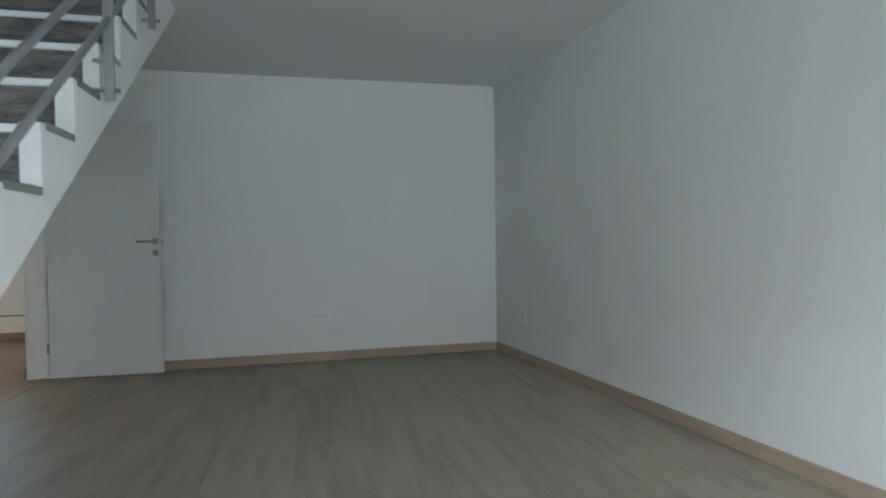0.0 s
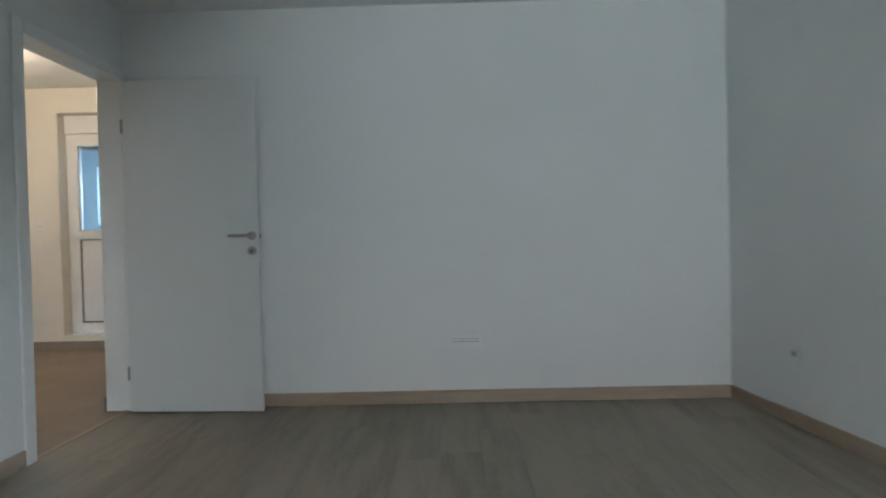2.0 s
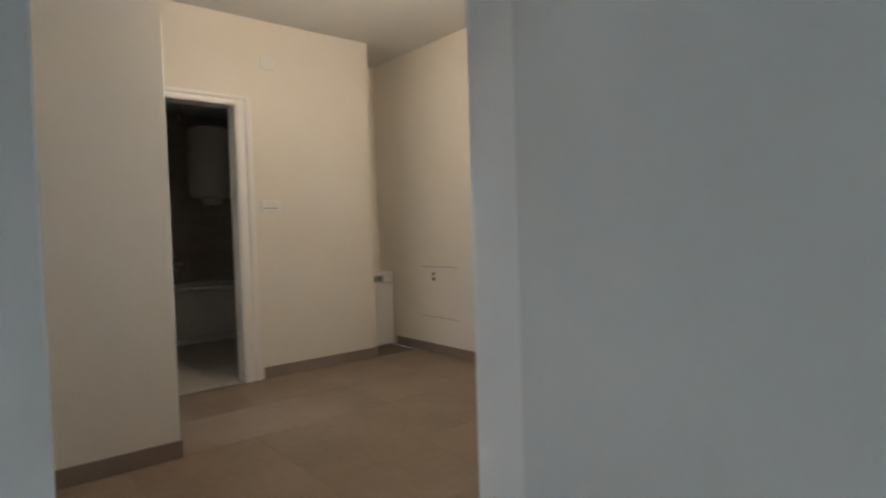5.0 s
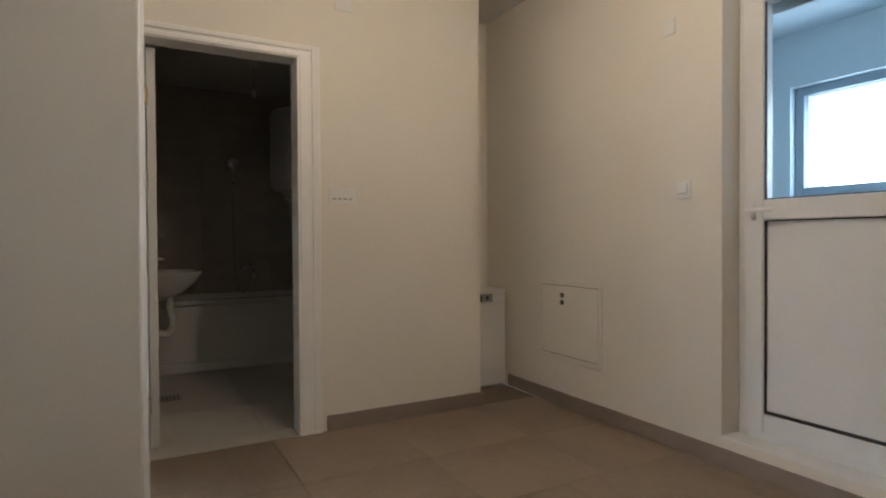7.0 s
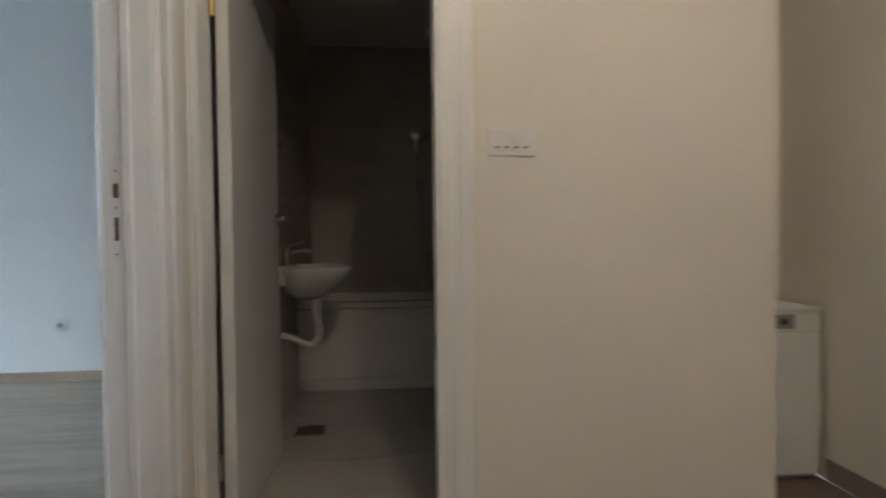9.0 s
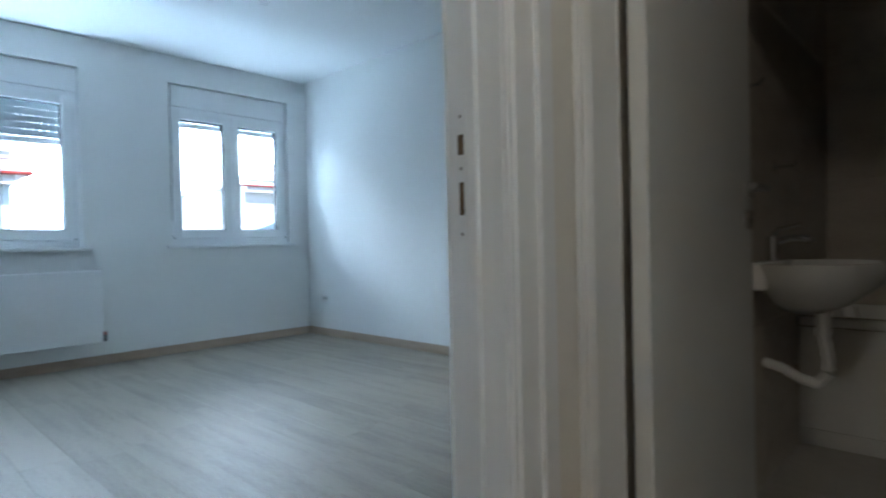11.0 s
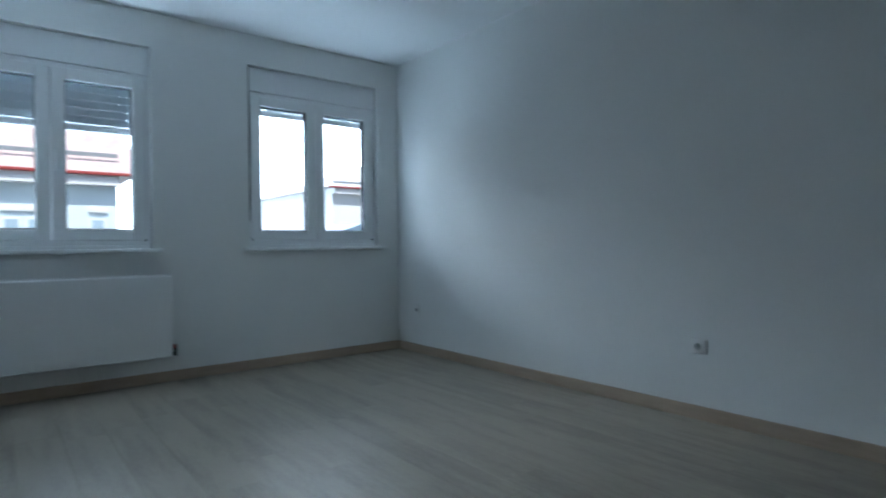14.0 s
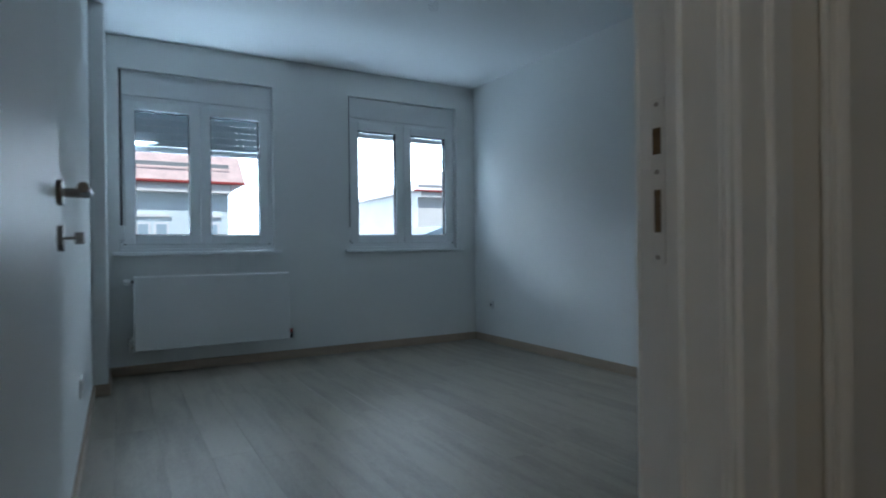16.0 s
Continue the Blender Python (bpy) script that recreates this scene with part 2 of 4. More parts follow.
new_bm = bmesh.new
LDOOR = (-0.875, -0.012, 0, 2.06)      # door openings
HDOOR = (-3.045, -2.205, 0, 2.06)
TDOOR = (-0.1695, 0.607, 0, 2.01)
NICHE = (-1.912, -0.98, 0.13, 2.37)
W1 = (-3.53, -2.36, 0.955, 2.375)
W2 = (-5.39, -4.22, 0.955, 2.385)
structure("wall_living_north", wall_y(new_bm(), 0, 0.14, 0.0, LX + 0.15, LC), M_WALL, "plain white painted far wall of the living room")
structure("wall_living_east", skewed(box(LX, LX + 0.15, LS, 0, 0, LC)), M_WALL, "long plain white painted living room wall")
structure("wall_living_south", wall_y(new_bm(), LS - 0.25, LS, -0.08, LX + 1.1, LC, [(1.0, 4.2, 0.10, 2.30)]), M_WALL, "white painted living room wall with the balcony opening")
structure("wall_living_west", wall_x(new_bm(), -0.08, 0.0, LS, 0.14, LC, [LDOOR]), M_WALL, "white painted living room wall with a doorway")
structure("wall_hall_east", wall_x(new_bm(), -0.135, -0.08, -2.2, PY, HC, [LDOOR]), M_WARM, "cream painted hall wall with a doorway")
structure("wall_hall_north", wall_y(new_bm(), PY, PY + 0.28, -3.95, -0.08, HC, [NICHE]), M_WARM, "cream painted hall wall with a balcony door niche")
bath_wall = wall_x(new_bm(), BW - 0.06, BW, RY, 1.70, HC, [TDOOR])
structure("wall_bathroom_hall_side", bath_wall, M_WARM, "cream painted wall with the bathroom doorway")
structure("wall_bathroom_inner_east", wall_x(new_bm(), BW - 0.12, BW - 0.06, RY, 1.70, BC, [TDOOR]), M_BATHWALL, "dark taupe tiled bathroom wall with its doorway")
structure("wall_bathroom_north", box(BB, BW - 0.12, BN, 1.70, 0, HC), M_WARM, "wall between bathroom and pipe recess")
structure("wall_recess_back", box(-3.95, -3.83, 1.70, PY, 0, HC), M_WARM, "cream painted back of the corner recess")
structure("wall_bedroom_north", wall_y(new_bm(), -0.30, -0.235, BR - 0.15, BL, HC, [HDOOR]), M_WALL, "white painted bedroom wall with its doorway")
structure("wall_hall_return", wall_y(new_bm(), -0.235, RY, BW - 0.06, FX - 0.04, HC, [HDOOR]), M_WARM, "cream painted hall wall with the bedroom doorway")
structure("wall_bathroom_south", box(BB, BW - 0.06, -0.235, RY, 0, HC), M_BATHWALL, "dark taupe tiled bathroom wall behind the basin")
structure("wall_bathroom_west", box(BB - 0.12, BB, -0.235, 1.70, 0, HC), M_BATHWALL, "dark taupe tiled bathroom wall behind the tub")
structure("wall_hall_partition", box(FX - 0.04, FX, -2.2, RY, 0, HC), M_WARM, "cream painted partition wall beside the doorway")
structure("wall_bedroom_east", box(BL, BL + 0.04, BS, -0.235, 0, HC), M_WALL, "white painted bedroom wall beside the open door")
structure("wall_hall_south", box(FX - 0.04, -0.08, -2.34, -2.2, 0, HC), M_WARM, "cream painted wall closing the hall")
structure("wall_bedroom_west", box(BR - 0.15, BR, BS, -0.30, 0, HC), M_WALL, "plain white painted bedroom wall with sockets")
structure("wall_bedroom_windows", wall_y(new_bm(), BS - 0.30, BS, BR - 0.15, BL + 0.15, HC, [W1, W2]), M_WALL, "white painted bedroom wall with two windows")
structure("column_bedroom", box(BL - 0.09, BL, BS, -4.14, 0, HC, 0.004), M_WALL, "white painted square column in the bedroom corner")

# ceilings
structure("ceiling_living", add_box(add_box(add_box(box(SX, LX + 1.1, LS, 0, LC, LC + 0.3), 0, SX, -1.40, 0, LC, LC + 0.3), 0, SX, LS, -4.95, LC, LC + 0.3),
          0, LX + 1.1, LS, 0, 5.2, 5.3), M_CEIL, "white painted living room ceiling with stair opening")
structure("ceiling_hall", box(-3.95, -0.08, -2.34, PY + 0.28, HC, HC + 0.15), M_CEIL, "white painted hall ceiling")
structure("ceiling_bedroom", box(BR - 0.15, BL + 0.04, BS - 0.3, -0.235, HC + 0.002, HC + 0.15), M_CEIL, "white painted bedroom ceiling")
structure("ceiling_bathroom", box(BB, BW - 0.12, RY, BN, BC, BC + 0.1), M_CEIL, "white bathroom ceiling in shade")
structure("wall_stairwell", wall_x(wall_x(wall_y(wall_y(new_bm(), 0, 0.14, 0, LX + 1.1, 5.2, z0=LC + 0.3), LS - 0.14, LS, 0, LX + 1.1, 5.2, z0=LC + 0.3),
          -0.14, 0, LS, 0, 5.2, z0=LC), LX + 1.1, LX + 1.24, LS, 0, 5.2, z0=LC + 0.3), M_WALL, "white walls of the upper stairwell")
# ---------- floors (bases; planks and tiles come last) ----------
floor_living = structure("floor_living", box(0, LX + 1.1, LS, 0, -0.12, -0.008), M_GROOVE, "pale oak laminate living room floor")
floor_bed = structure("floor_bedroom", add_box(box(BR, BL, BS, -0.30, -0.12, -0.008), HDOOR[0], HDOOR[1], -0.30, RY, -0.12, -0.008), M_GROOVE, "pale greyish oak laminate bedroom floor")
floor_hall = structure("floor_hall", add_box(add_box(add_box(box(FX, -0.08, -2.2, PY, -0.12, -0.005), BW, FX, RY, PY, -0.12, -0.005),
                       -3.83, BW, 1.70, PY, -0.12, -0.005), -0.08, 0.0, LDOOR[0], LDOOR[1], -0.12, -0.005), M_GROUT, "taupe tiled hall floor")
floor_bath = structure("floor_bathroom", box(BB, BW - 0.0, RY, BN, -0.12, -0.006), M_GROUT, "pale grey tiled bathroom floor")


def skirting(name, runs, z, material, label):
    bm = bmesh.new()
    for x0, x1, y0, y1 in runs:
        add_box(bm, x0, x1, y0, y1, 0.0, z, 0.003)
    return structure(name, bm, material, label)


skirting("baseboard_living", [(0.0, LX, -0.014, 0.0), (0.0, 0.014, LS, -0.913)], 0.078, M_SKIRT, "beige oak skirting board along the living room walls")
structure("baseboard_living_east", skewed(box(LX - 0.014, LX, LS, -0.0145, 0, 0.078, 0.003)), M_SKIRT, "beige oak skirting board along the long wall")
skirting("baseboard_bedroom", [(BR, BL - 0.09, BS, BS + 0.014), (BR, BR + 0.014, BS + 0.0145, -0.30), (BL - 0.104, BL - 0.09, BS + 0.0145, -4.14),
                               (BL - 0.104, BL, -4.14, -4.126), (BL - 0.014, BL, -4.1255, -0.40), (BR + 0.0145, -3.14, -0.314, -0.30)], 0.075, M_SKIRT,
         "beige oak skirting board along the bedroom walls")
skirting("baseboard_hall", [(BW, BW + 0.01, 0.72, 1.71), (BW - 0.05, BW + 0.01, 1.7105, 1.72), (-3.56, -0.135, PY - 0.01, PY), (FX, FX + 0.01, -2.2, RY + 0.01),
                            (-0.145, -0.135, 0.06, PY - 0.0105), (FX + 0.0105, -0.135, -2.2, -2.19)], 0.085, M_TSKIRT, "taupe tile skirting along the hall walls")
structure("threshold_living", box(-0.035, -0.0, -0.842, -0.048, -0.004, 0.005, 0.002), M_SKIRT, "light threshold strip between laminate and tiles")


# ---------- doors ----------
def door_frame(name, mat_, label, leaf_side, clear, wall, height=2.03, ftype="x", rebate=True):
    """Lining with casings on both faces. clear: (a, b) along the wall; wall: (lo, hi) across it; ftype: the axis across the wall."""
    a, b = clear
    lo, hi = wall
    base = thing(name, (0, 0, 0), label, "door frame")
    tagged(base, kind="structure")

    def bx(p0, p1, q0, q1, z0, z1, bev=0.003):
        return box(q0, q1, p0, p1, z0, z1, bev) if ftype == "x" else box(p0, p1, q0, q1, z0, z1, bev)
    part("jamb", bx(a - 0.032, a, lo, hi, 0, height), mat_, base)
    part("jamb", bx(b, b + 0.032, lo, hi, 0, height), mat_, base)
    part("head", bx(a - 0.032, b + 0.032, lo, hi, height, height + 0.028), mat_, base)
    return base, bx


def casing(base, bx, a, b, face, out, height, mat_, wl=0.07, wr=0.07, wt=0.07,
           steps=((0.0, 1.0, 0.010), (0.10, 0.42, 0.016), (0.62, 0.97, 0.019))):
    """A profiled casing round an opening, on the wall face, standing out by steps."""
    for w0, w1, d in steps:
        q0, q1 = sorted((face, face + out * d))
        for p0, p1 in ((a - wl * w1, a - wl * w0), (b + wr * w0, b + wr * w1)):
            if abs(p1 - p0) > 0.004:
                part("casing", bx(p0, p1, q0, q1, 0, height + wt * w1, 0.003), mat_, base)
        part("casing", bx(a - wl * w0, b + wr * w0, q0 + 0.0005, q1 - 0.0005, height + wt * w0, height + wt * w1, 0.003), mat_, base)


def lever_set(parent, at, side, toward, name="door_handle", key=False):
    """Rosettes, lever and keyhole rosette. at: point on the leaf's face; side: outward unit normal; toward: unit way of the lever."""
    p, n, w = Vector(at), Vector(side), Vector(toward)
    h = part(name, cyl(p, p + n * 0.010, 0.026, n=28), M_STEEL, parent, "round brushed steel rosette with lever", True)
    part("neck", cyl(p + n * 0.010, p + n * 0.052, 0.0095), M_STEEL, h, smooth=True)
    part("lever", cyl(p + n * 0.048 - w * 0.010, p + n * 0.048 + w * 0.125, 0.0100), M_STEEL, h, smooth=True)
    q = p - Vector((0, 0, 0.09))
    k = part("lock_rosette", cyl(q, q + n * 0.010, 0.026, n=28), M_STEEL, parent, "round brushed steel keyhole rosette", True)
    if key:
        part("key", add_cyl(cyl(q + n * 0.010, q + n * 0.030, 0.003), q + n * 0.028 - w * 0.002, q + n * 0.031 - w * 0.002 + n * 0.012, 0.012), M_STEEL, k, smooth=True)
    else:
        # black raised shape in place of an opening; its dark is only colour
        part("keyhole", add_box(cyl(q + n * 0.0101, q + n * 0.011, 0.006), q.x - 0.003, q.x + 0.003, q.y - 0.011, q.y + 0.011, q.z - 0.014, q.z - 0.001) if abs(n.y) > 0.5
             else cyl(q + n * 0.0101, q + n * 0.011, 0.006), M_BLACK, k)


def hinge(parent, at, material=M_STEEL):
    x, y, z = at
    h = part("hinge", cyl((x, y, z - 0.042), (x, y, z + 0.042), 0.0075, n=14), material, parent, smooth=True)
    for dz in (-0.03, 0.0, 0.03):
        part("knuckle_ring", cyl((x, y, z + dz - 0.003), (x, y, z + dz + 0.003), 0.0088, n=14), material, h)


# living room door, open against the far wall
base, bx = door_frame("door_frame_living", M_FRAME, "white laminate door frame between living room and hall", 1, (-0.842, -0.048), (-0.135, 0.0))
casing(base, bx, -0.842, -0.048, 0.0, 1, 2.03, M_FRAME, 0.07, 0.044, 0.065, ((0.0, 1.0, 0.012),))
casing(base, bx, -0.842, -0.048, -0.135, -1, 2.03, M_FRAME)
part("skirting_block", box(-0.159, -0.1545, -0.048, 0.03, 0, 0.085), M_TSKIRT, base)
part("strike_plate", box(-0.035, -0.012, -0.8425, -0.840, 0.95, 1.13), M_STEEL, base)
d = thing("door_living", (0.04, -0.075, 0.0), "white flush interior door standing open by the wall", "door")
d_turn = Matrix.Translation((0.035, -0.050, 0)) @ Matrix.Rotation(radians(-3.0), 4, "Z")


def placed(bm, m):
    bmesh.ops.transform(bm, matrix=m, verts=bm.verts)
    return bm


leaf = part("leaf", placed(box(0, 0.812, -0.042, 0, 0.008, 2.01, 0.002), d_turn), M_DOOR, d)
part("rebate_edge", placed(box(0.8125, 0.824, -0.042, -0.018, 0.008, 2.005, 0.002), d_turn), M_DOOR, d)
part("lock_plate", placed(box(0.824, 0.826, -0.040, -0.020, 0.90, 1.12), d_turn), M_PLASTIC, d)
part("latch", placed(box(0.826, 0.834, -0.036, -0.024, 1.045, 1.07, 0.002), d_turn), M_STEEL, d)
lever_set(d, d_turn @ Vector((0.785, -0.042, 1.06)), (0, -1, 0), (-1, 0, 0))
hinge(d, (0.024, -0.086, 1.74))
hinge(d, (0.024, -0.086, 0.24))
# bedroom door, open along the partition
base, bx = door_frame("door_frame_bedroom", M_FRAME, "white laminate door frame of the bedroom", 1, (-3.01, -2.24), (-0.30, RY), ftype="y")
casing(base, bx, -3.01, -2.24, RY, 1, 2.03, M_FRAME, 0.135, 0.07, 0.09)
casing(base, bx, -3.01, -2.24, -0.30, -1, 2.03, M_FRAME, 0.07, 0.045, 0.07)
part("stop_strip", box(-3.0095, -2.998, -0.245, -0.222, 0, 2.03, 0.003), M_FRAME, base)
plate = part("strike_plate", box(-3.0095, -3.0068, -0.278, -0.252, 0.93, 1.165, 0.001), M_PLASTIC, base, "white metal strike plate with two slots")
part("lip", box(-3.0095, -3.0066, -0.292, -0.278, 1.065, 1.135, 0.001), M_PLASTIC, plate)
part("latch_slot", box(-3.0068, -3.0062, -0.272, -0.258, 1.085, 1.122), M_RAWWOOD, plate)
part("bolt_slot", box(-3.0068, -3.0062, -0.270, -0.259, 0.975, 1.035), M_RAWWOOD, plate)
for z in (0.94, 1.06, 1.155):
    part("screw", cyl((-3.0068, -0.265, z), (-3.0058, -0.265, z), 0.0035, n=10), M_STEEL, plate)
d = thing("door_bedroom", (-2.235, -0.32, 0), "white flush interior door open with a key in its lock", "door")
b_turn = Matrix.Translation((-2.252, -0.318, 0)) @ Matrix.Rotation(radians(0.5), 4, "Z")
part("leaf", placed(box(0.0, 0.041, -0.80, 0, 0.008, 2.01, 0.002), b_turn), M_DOOR, d)
lever_set(d, b_turn @ Vector((0.0, -0.745, 1.075)), (-1, 0, 0), (0, 1, 0), key=True)
hinge(d, (-2.236, -0.306, 1.74))
hinge(d, (-2.236, -0.306, 0.24))
# bathroom door, open into the bathroom
base, bx = door_frame("door_frame_bathroom", M_FRAME, "white laminate door frame of the bathroom", 1, (-0.137, 0.575), (BW - 0.12, BW), 1.98)
casing(base, bx, -0.137, 0.575, BW, 1, 1.98, M_FRAME, 0.030, 0.12, 0.07)
casing(base, bx, -0.137, 0.575, BW - 0.12, -1, 1.98, M_FRAME, 0.030, 0.07, 0.07)
d = thing("door_bathroom", (BW - 0.13, -0.11, 0), "white flush bathroom door swung open into the room", "door")
t_turn = Matrix.Translation((BW - 0.117, -0.122, 0)) @ Matrix.Rotation(radians(-0.8), 4, "Z")
part("leaf", placed(box(-0.715, -0.016, 0.0, 0.041, 0.012, 1.97, 0.002), t_turn), M_DOOR, d)
lever_set(d, t_turn @ Vector((-0.675, 0.041, 1.06)), (0, 1, 0), (1, 0, 0))
hinge(d, (BW - 0.11, -0.124, 1.73), M_BRASS)
hinge(d, (BW - 0.11, -0.124, 0.235), M_STEEL)
structure("threshold_bathroom", box(BW - 0.02, BW + 0.0, -0.137, 0.575, -0.004, 0.004), M_BATHFLOOR, "pale tile threshold at the bathroom door")


# ---------- bedroom windows ----------
def window(name, opening, shutter_z, label, strap_gap):
    x0, x1, z0, z1 = opening
    zb = z1 - 0.195                    # underside of the shutter box
    f0 = z0 + 0.025
    w = thing(name, ((x0 + x1) / 2, BS - 0.06, z0), label, "window")
    tagged(w, kind="structure")
    yf, yb = BS - 0.055, BS - 0.125
    box_ = part("shutter_box", box(x0 + 0.002, x1 - 0.002, BS - 0.26, BS - 0.045, zb + 0.002, z1 - 0.002, 0.003), M_PVC, w, "white roller shutter box")
    for a, b, c, e in ((x0, x1, f0, f0 + 0.045), (x0, x1, zb - 0.045, zb), (x0, x0 + 0.045, f0 + 0.0455, zb - 0.0455), (x1 - 0.045, x1, f0 + 0.0455, zb - 0.0455)):
        part("frame", box(a + 0.001, b - 0.001, yb, yf, c, e, 0.003), M_PVC, w)
    mid = (x0 + x1) / 2
    s0, s1 = f0 + 0.030, zb - 0.030
    for k, (a, b) in enumerate(((x0 + 0.032, mid - 0.002), (mid + 0.002, x1 - 0.032))):
        yf2, yb2 = yf + 0.014, yb + 0.012
        sash = part("sash", box(a, a + 0.078, yb2, yf2, s0, s1, 0.006, 2), M_PVC, w)
        for n2, (p, q, r, s) in enumerate(((b - 0.078, b, s0, s1), (a + 0.0785, b - 0.0785, s0, s0 + 0.078), (a + 0.0785, b - 0.0785, s1 - 0.078, s1))):
            part("sash_bar", box(p, q, yb2, yf2, r, s, 0.006, 2), M_PVC, sash)
        for p, q, r, s in ((a + 0.078, a + 0.083, s0 + 0.078, s1 - 0.078), (b - 0.083, b - 0.078, s0 + 0.078, s1 - 0.078),
                           (a + 0.083, b - 0.083, s0 + 0.078, s0 + 0.083), (a + 0.083, b - 0.083, s1 - 0.083, s1 - 0.078)):
            part("gasket", box(p, q, yb2 + 0.01, yf2 - 0.010, r, s), M_GASKET, sash)
        pane = part("pane", box(a + 0.080, b - 0.080, yb2 + 0.022, yb2 + 0.026, s0 + 0.080, s1 - 0.080), M_GLASS, sash)
        pane.visible_shadow = False
        xo = b - 0.004 if k else a + 0.004
        for z in (s0 + 0.02, s1 - 0.05):
            part("sash_hinge", cyl((xo + (0.008 if k else -0.008), yf2 - 0.004, z - 0.03), (xo + (0.008 if k else -0.008), yf2 - 0.004, z + 0.03), 0.007, n=12), M_PVC, sash)
            part("hinge_pin", box(xo - 0.006, xo + 0.006, yf2, yf2 + 0.003, s0 - 0.004, s0 + 0.008), M_GASKET, sash) if z < 1.5 else None
    hz = (s0 + s1) / 2
    hd = part("window_handle", box(mid - 0.048, mid - 0.020, yf + 0.014, yf + 0.024, hz - 0.035, hz + 0.035, 0.003), M_PVC, w)
    part("grip", box(mid - 0.043, mid - 0.025, yf + 0.026, yf + 0.048, hz - 0.115, hz + 0.012, 0.006, 2), M_PVC, hd)
    part("window_sill", box(x0 - 0.055, x1 + 0.05, BS - 0.13, BS + 0.05, z0 - 0.029, z0 + 0.0, 0.006, 2), M_PVC, w, "white window sill board")
    part("sill_lip", box(x0 + 0.001, x1 - 0.001, BS - 0.125, BS - 0.04, z0 + 0.0005, f0, 0.003), M_PVC, w)
    # roller shutter outside
    sh = part("roller_shutter", box(x0 + 0.02, x1 - 0.02, BS - 0.185, BS - 0.172, shutter_z, shutter_z + 0.05, 0.004), M_PVC, w, "grey roller shutter let down part way")
    z = shutter_z + 0.052
    while z < zb + 0.05:
        slat = box(x0 + 0.02, x1 - 0.02, BS - 0.184, BS - 0.172, z, z + 0.0512, 0.002, 2)
        px = x0 + 0.02
        while px < x1 - 0.05:
            add_box(slat, px, px + 0.034, BS - 0.182, BS - 0.174, z + 0.0480, z + 0.0555)
            px += 0.052
        part("slat", slat, M_SHUT, sh)
        z += 0.0545
    for a in (x0 + 0.001, x1 - 0.021):
        part("guide_rail", box(a, a + 0.019, BS - 0.21, BS - 0.155, z0, zb), M_PVC, w)
    # strap and winder
    st = x1 - strap_gap
    part("strap", box(st - 0.008, st + 0.008, BS - 0.036, BS - 0.033, z0 + 0.19, z1 - 0.004), M_STRAP, w, "grey shutter strap")
    wi = part("strap_winder", box(st - 0.028, st + 0.030, BS - 0.055, BS - 0.012, z0 + 0.085, z0 + 0.205, 0.014, 3), M_PVC, w, smooth=True)
    part("winder_screw", cyl((st, BS - 0.014, z0 + 0.075), (st, BS - 0.040, z0 + 0.075), 0.004, n=10), M_GASKET, wi)
    return w


window("window_1", W1, 1.765, "white pvc casement window, shutter half down", 0.012)
window("window_2", W2, 2.035, "white pvc casement window, shutter almost fully raised", 0.012)

# ---------- radiator ----------
r = thing("radiator", (-3.03, -4.66, 0.18), "white panel radiator hung below the bedroom window", "radiator")
rx0, rx1, ry0, ry1, rz0, rz1 = -3.62, -2.446, -4.70, -4.60, 0.183, 0.772
part("front_panel", box(rx0, rx1, ry1 - 0.022, ry1, rz0 + 0.012, rz1 - 0.010, 0.007, 2), M_RAD, r)
part("back_panel", box(rx0 + 0.003, rx1 - 0.003, ry0, ry0 + 0.020, rz0 + 0.012, rz1 - 0.010, 0.007, 2), M_RAD, r)
part("side_cover", box(rx0 - 0.001, rx0 + 0.008, ry0 + 0.0205, ry1 - 0.0225, rz0 + 0.01, rz1 - 0.004, 0.002), M_RAD, r)
part("side_cover", box(rx1 - 0.008, rx1 + 0.001, ry0 + 0.0205, ry1 - 0.0225, rz0 + 0.01, rz1 - 0.004, 0.002), M_RAD, r)
grille = bmesh.new()
for i in range(46):
    gx = rx0 + 0.02 + i * 0.025
    add_box(grille, gx, gx + 0.014, ry0 + 0.024, ry1 - 0.026, rz1 - 0.006, rz1 - 0.001)
part("top_grille", grille, M_RAD, r)
fins = bmesh.new()
for i in range(38):
    gx = rx0 + 0.02 + i * 0.030
    add_box(fins, gx, gx + 0.004, ry0 + 0.026, ry1 - 0.028, rz0 + 0.03, rz1 - 0.03)
part("convector_fins", fins, M_RAD, r)
for z, sgn in ((rz1 - 0.045, 1), (rz0 + 0.045, 1)):
    emb = bmesh.new()
    for i in range(56):
        gx = rx0 + 0.03 + i * 0.020
        add_box(emb, gx, gx + 0.011, ry1 - 0.0005, ry1 + 0.0012, z - 0.003, z + 0.003)
    part("embossed_line", emb, M_RAD, r)
part("rim", box(rx0 + 0.01, rx1 - 0.01, ry1, ry1 + 0.0025, rz0 + 0.018, rz0 + 0.024, 0.001), M_RAD, r)
v = part("thermostat_head", lathe([(0.013, 0), (0.021, 0.006), (0.022, 0.03), (0.018, 0.045), (0.010, 0.047)], (rx1 + 0.018, -4.645, rz1 - 0.045), "X"), M_PLASTIC, r, smooth=True)
part("valve_stub", cyl((rx1, -4.645, rz1 - 0.045), (rx1 + 0.02, -4.645, rz1 - 0.045), 0.010), M_BLACK, v)
v = part("lower_valve", cyl((rx1, -4.645, rz0 + 0.045), (rx1 + 0.032, -4.645, rz0 + 0.045), 0.011), M_CHROME, r, smooth=True)
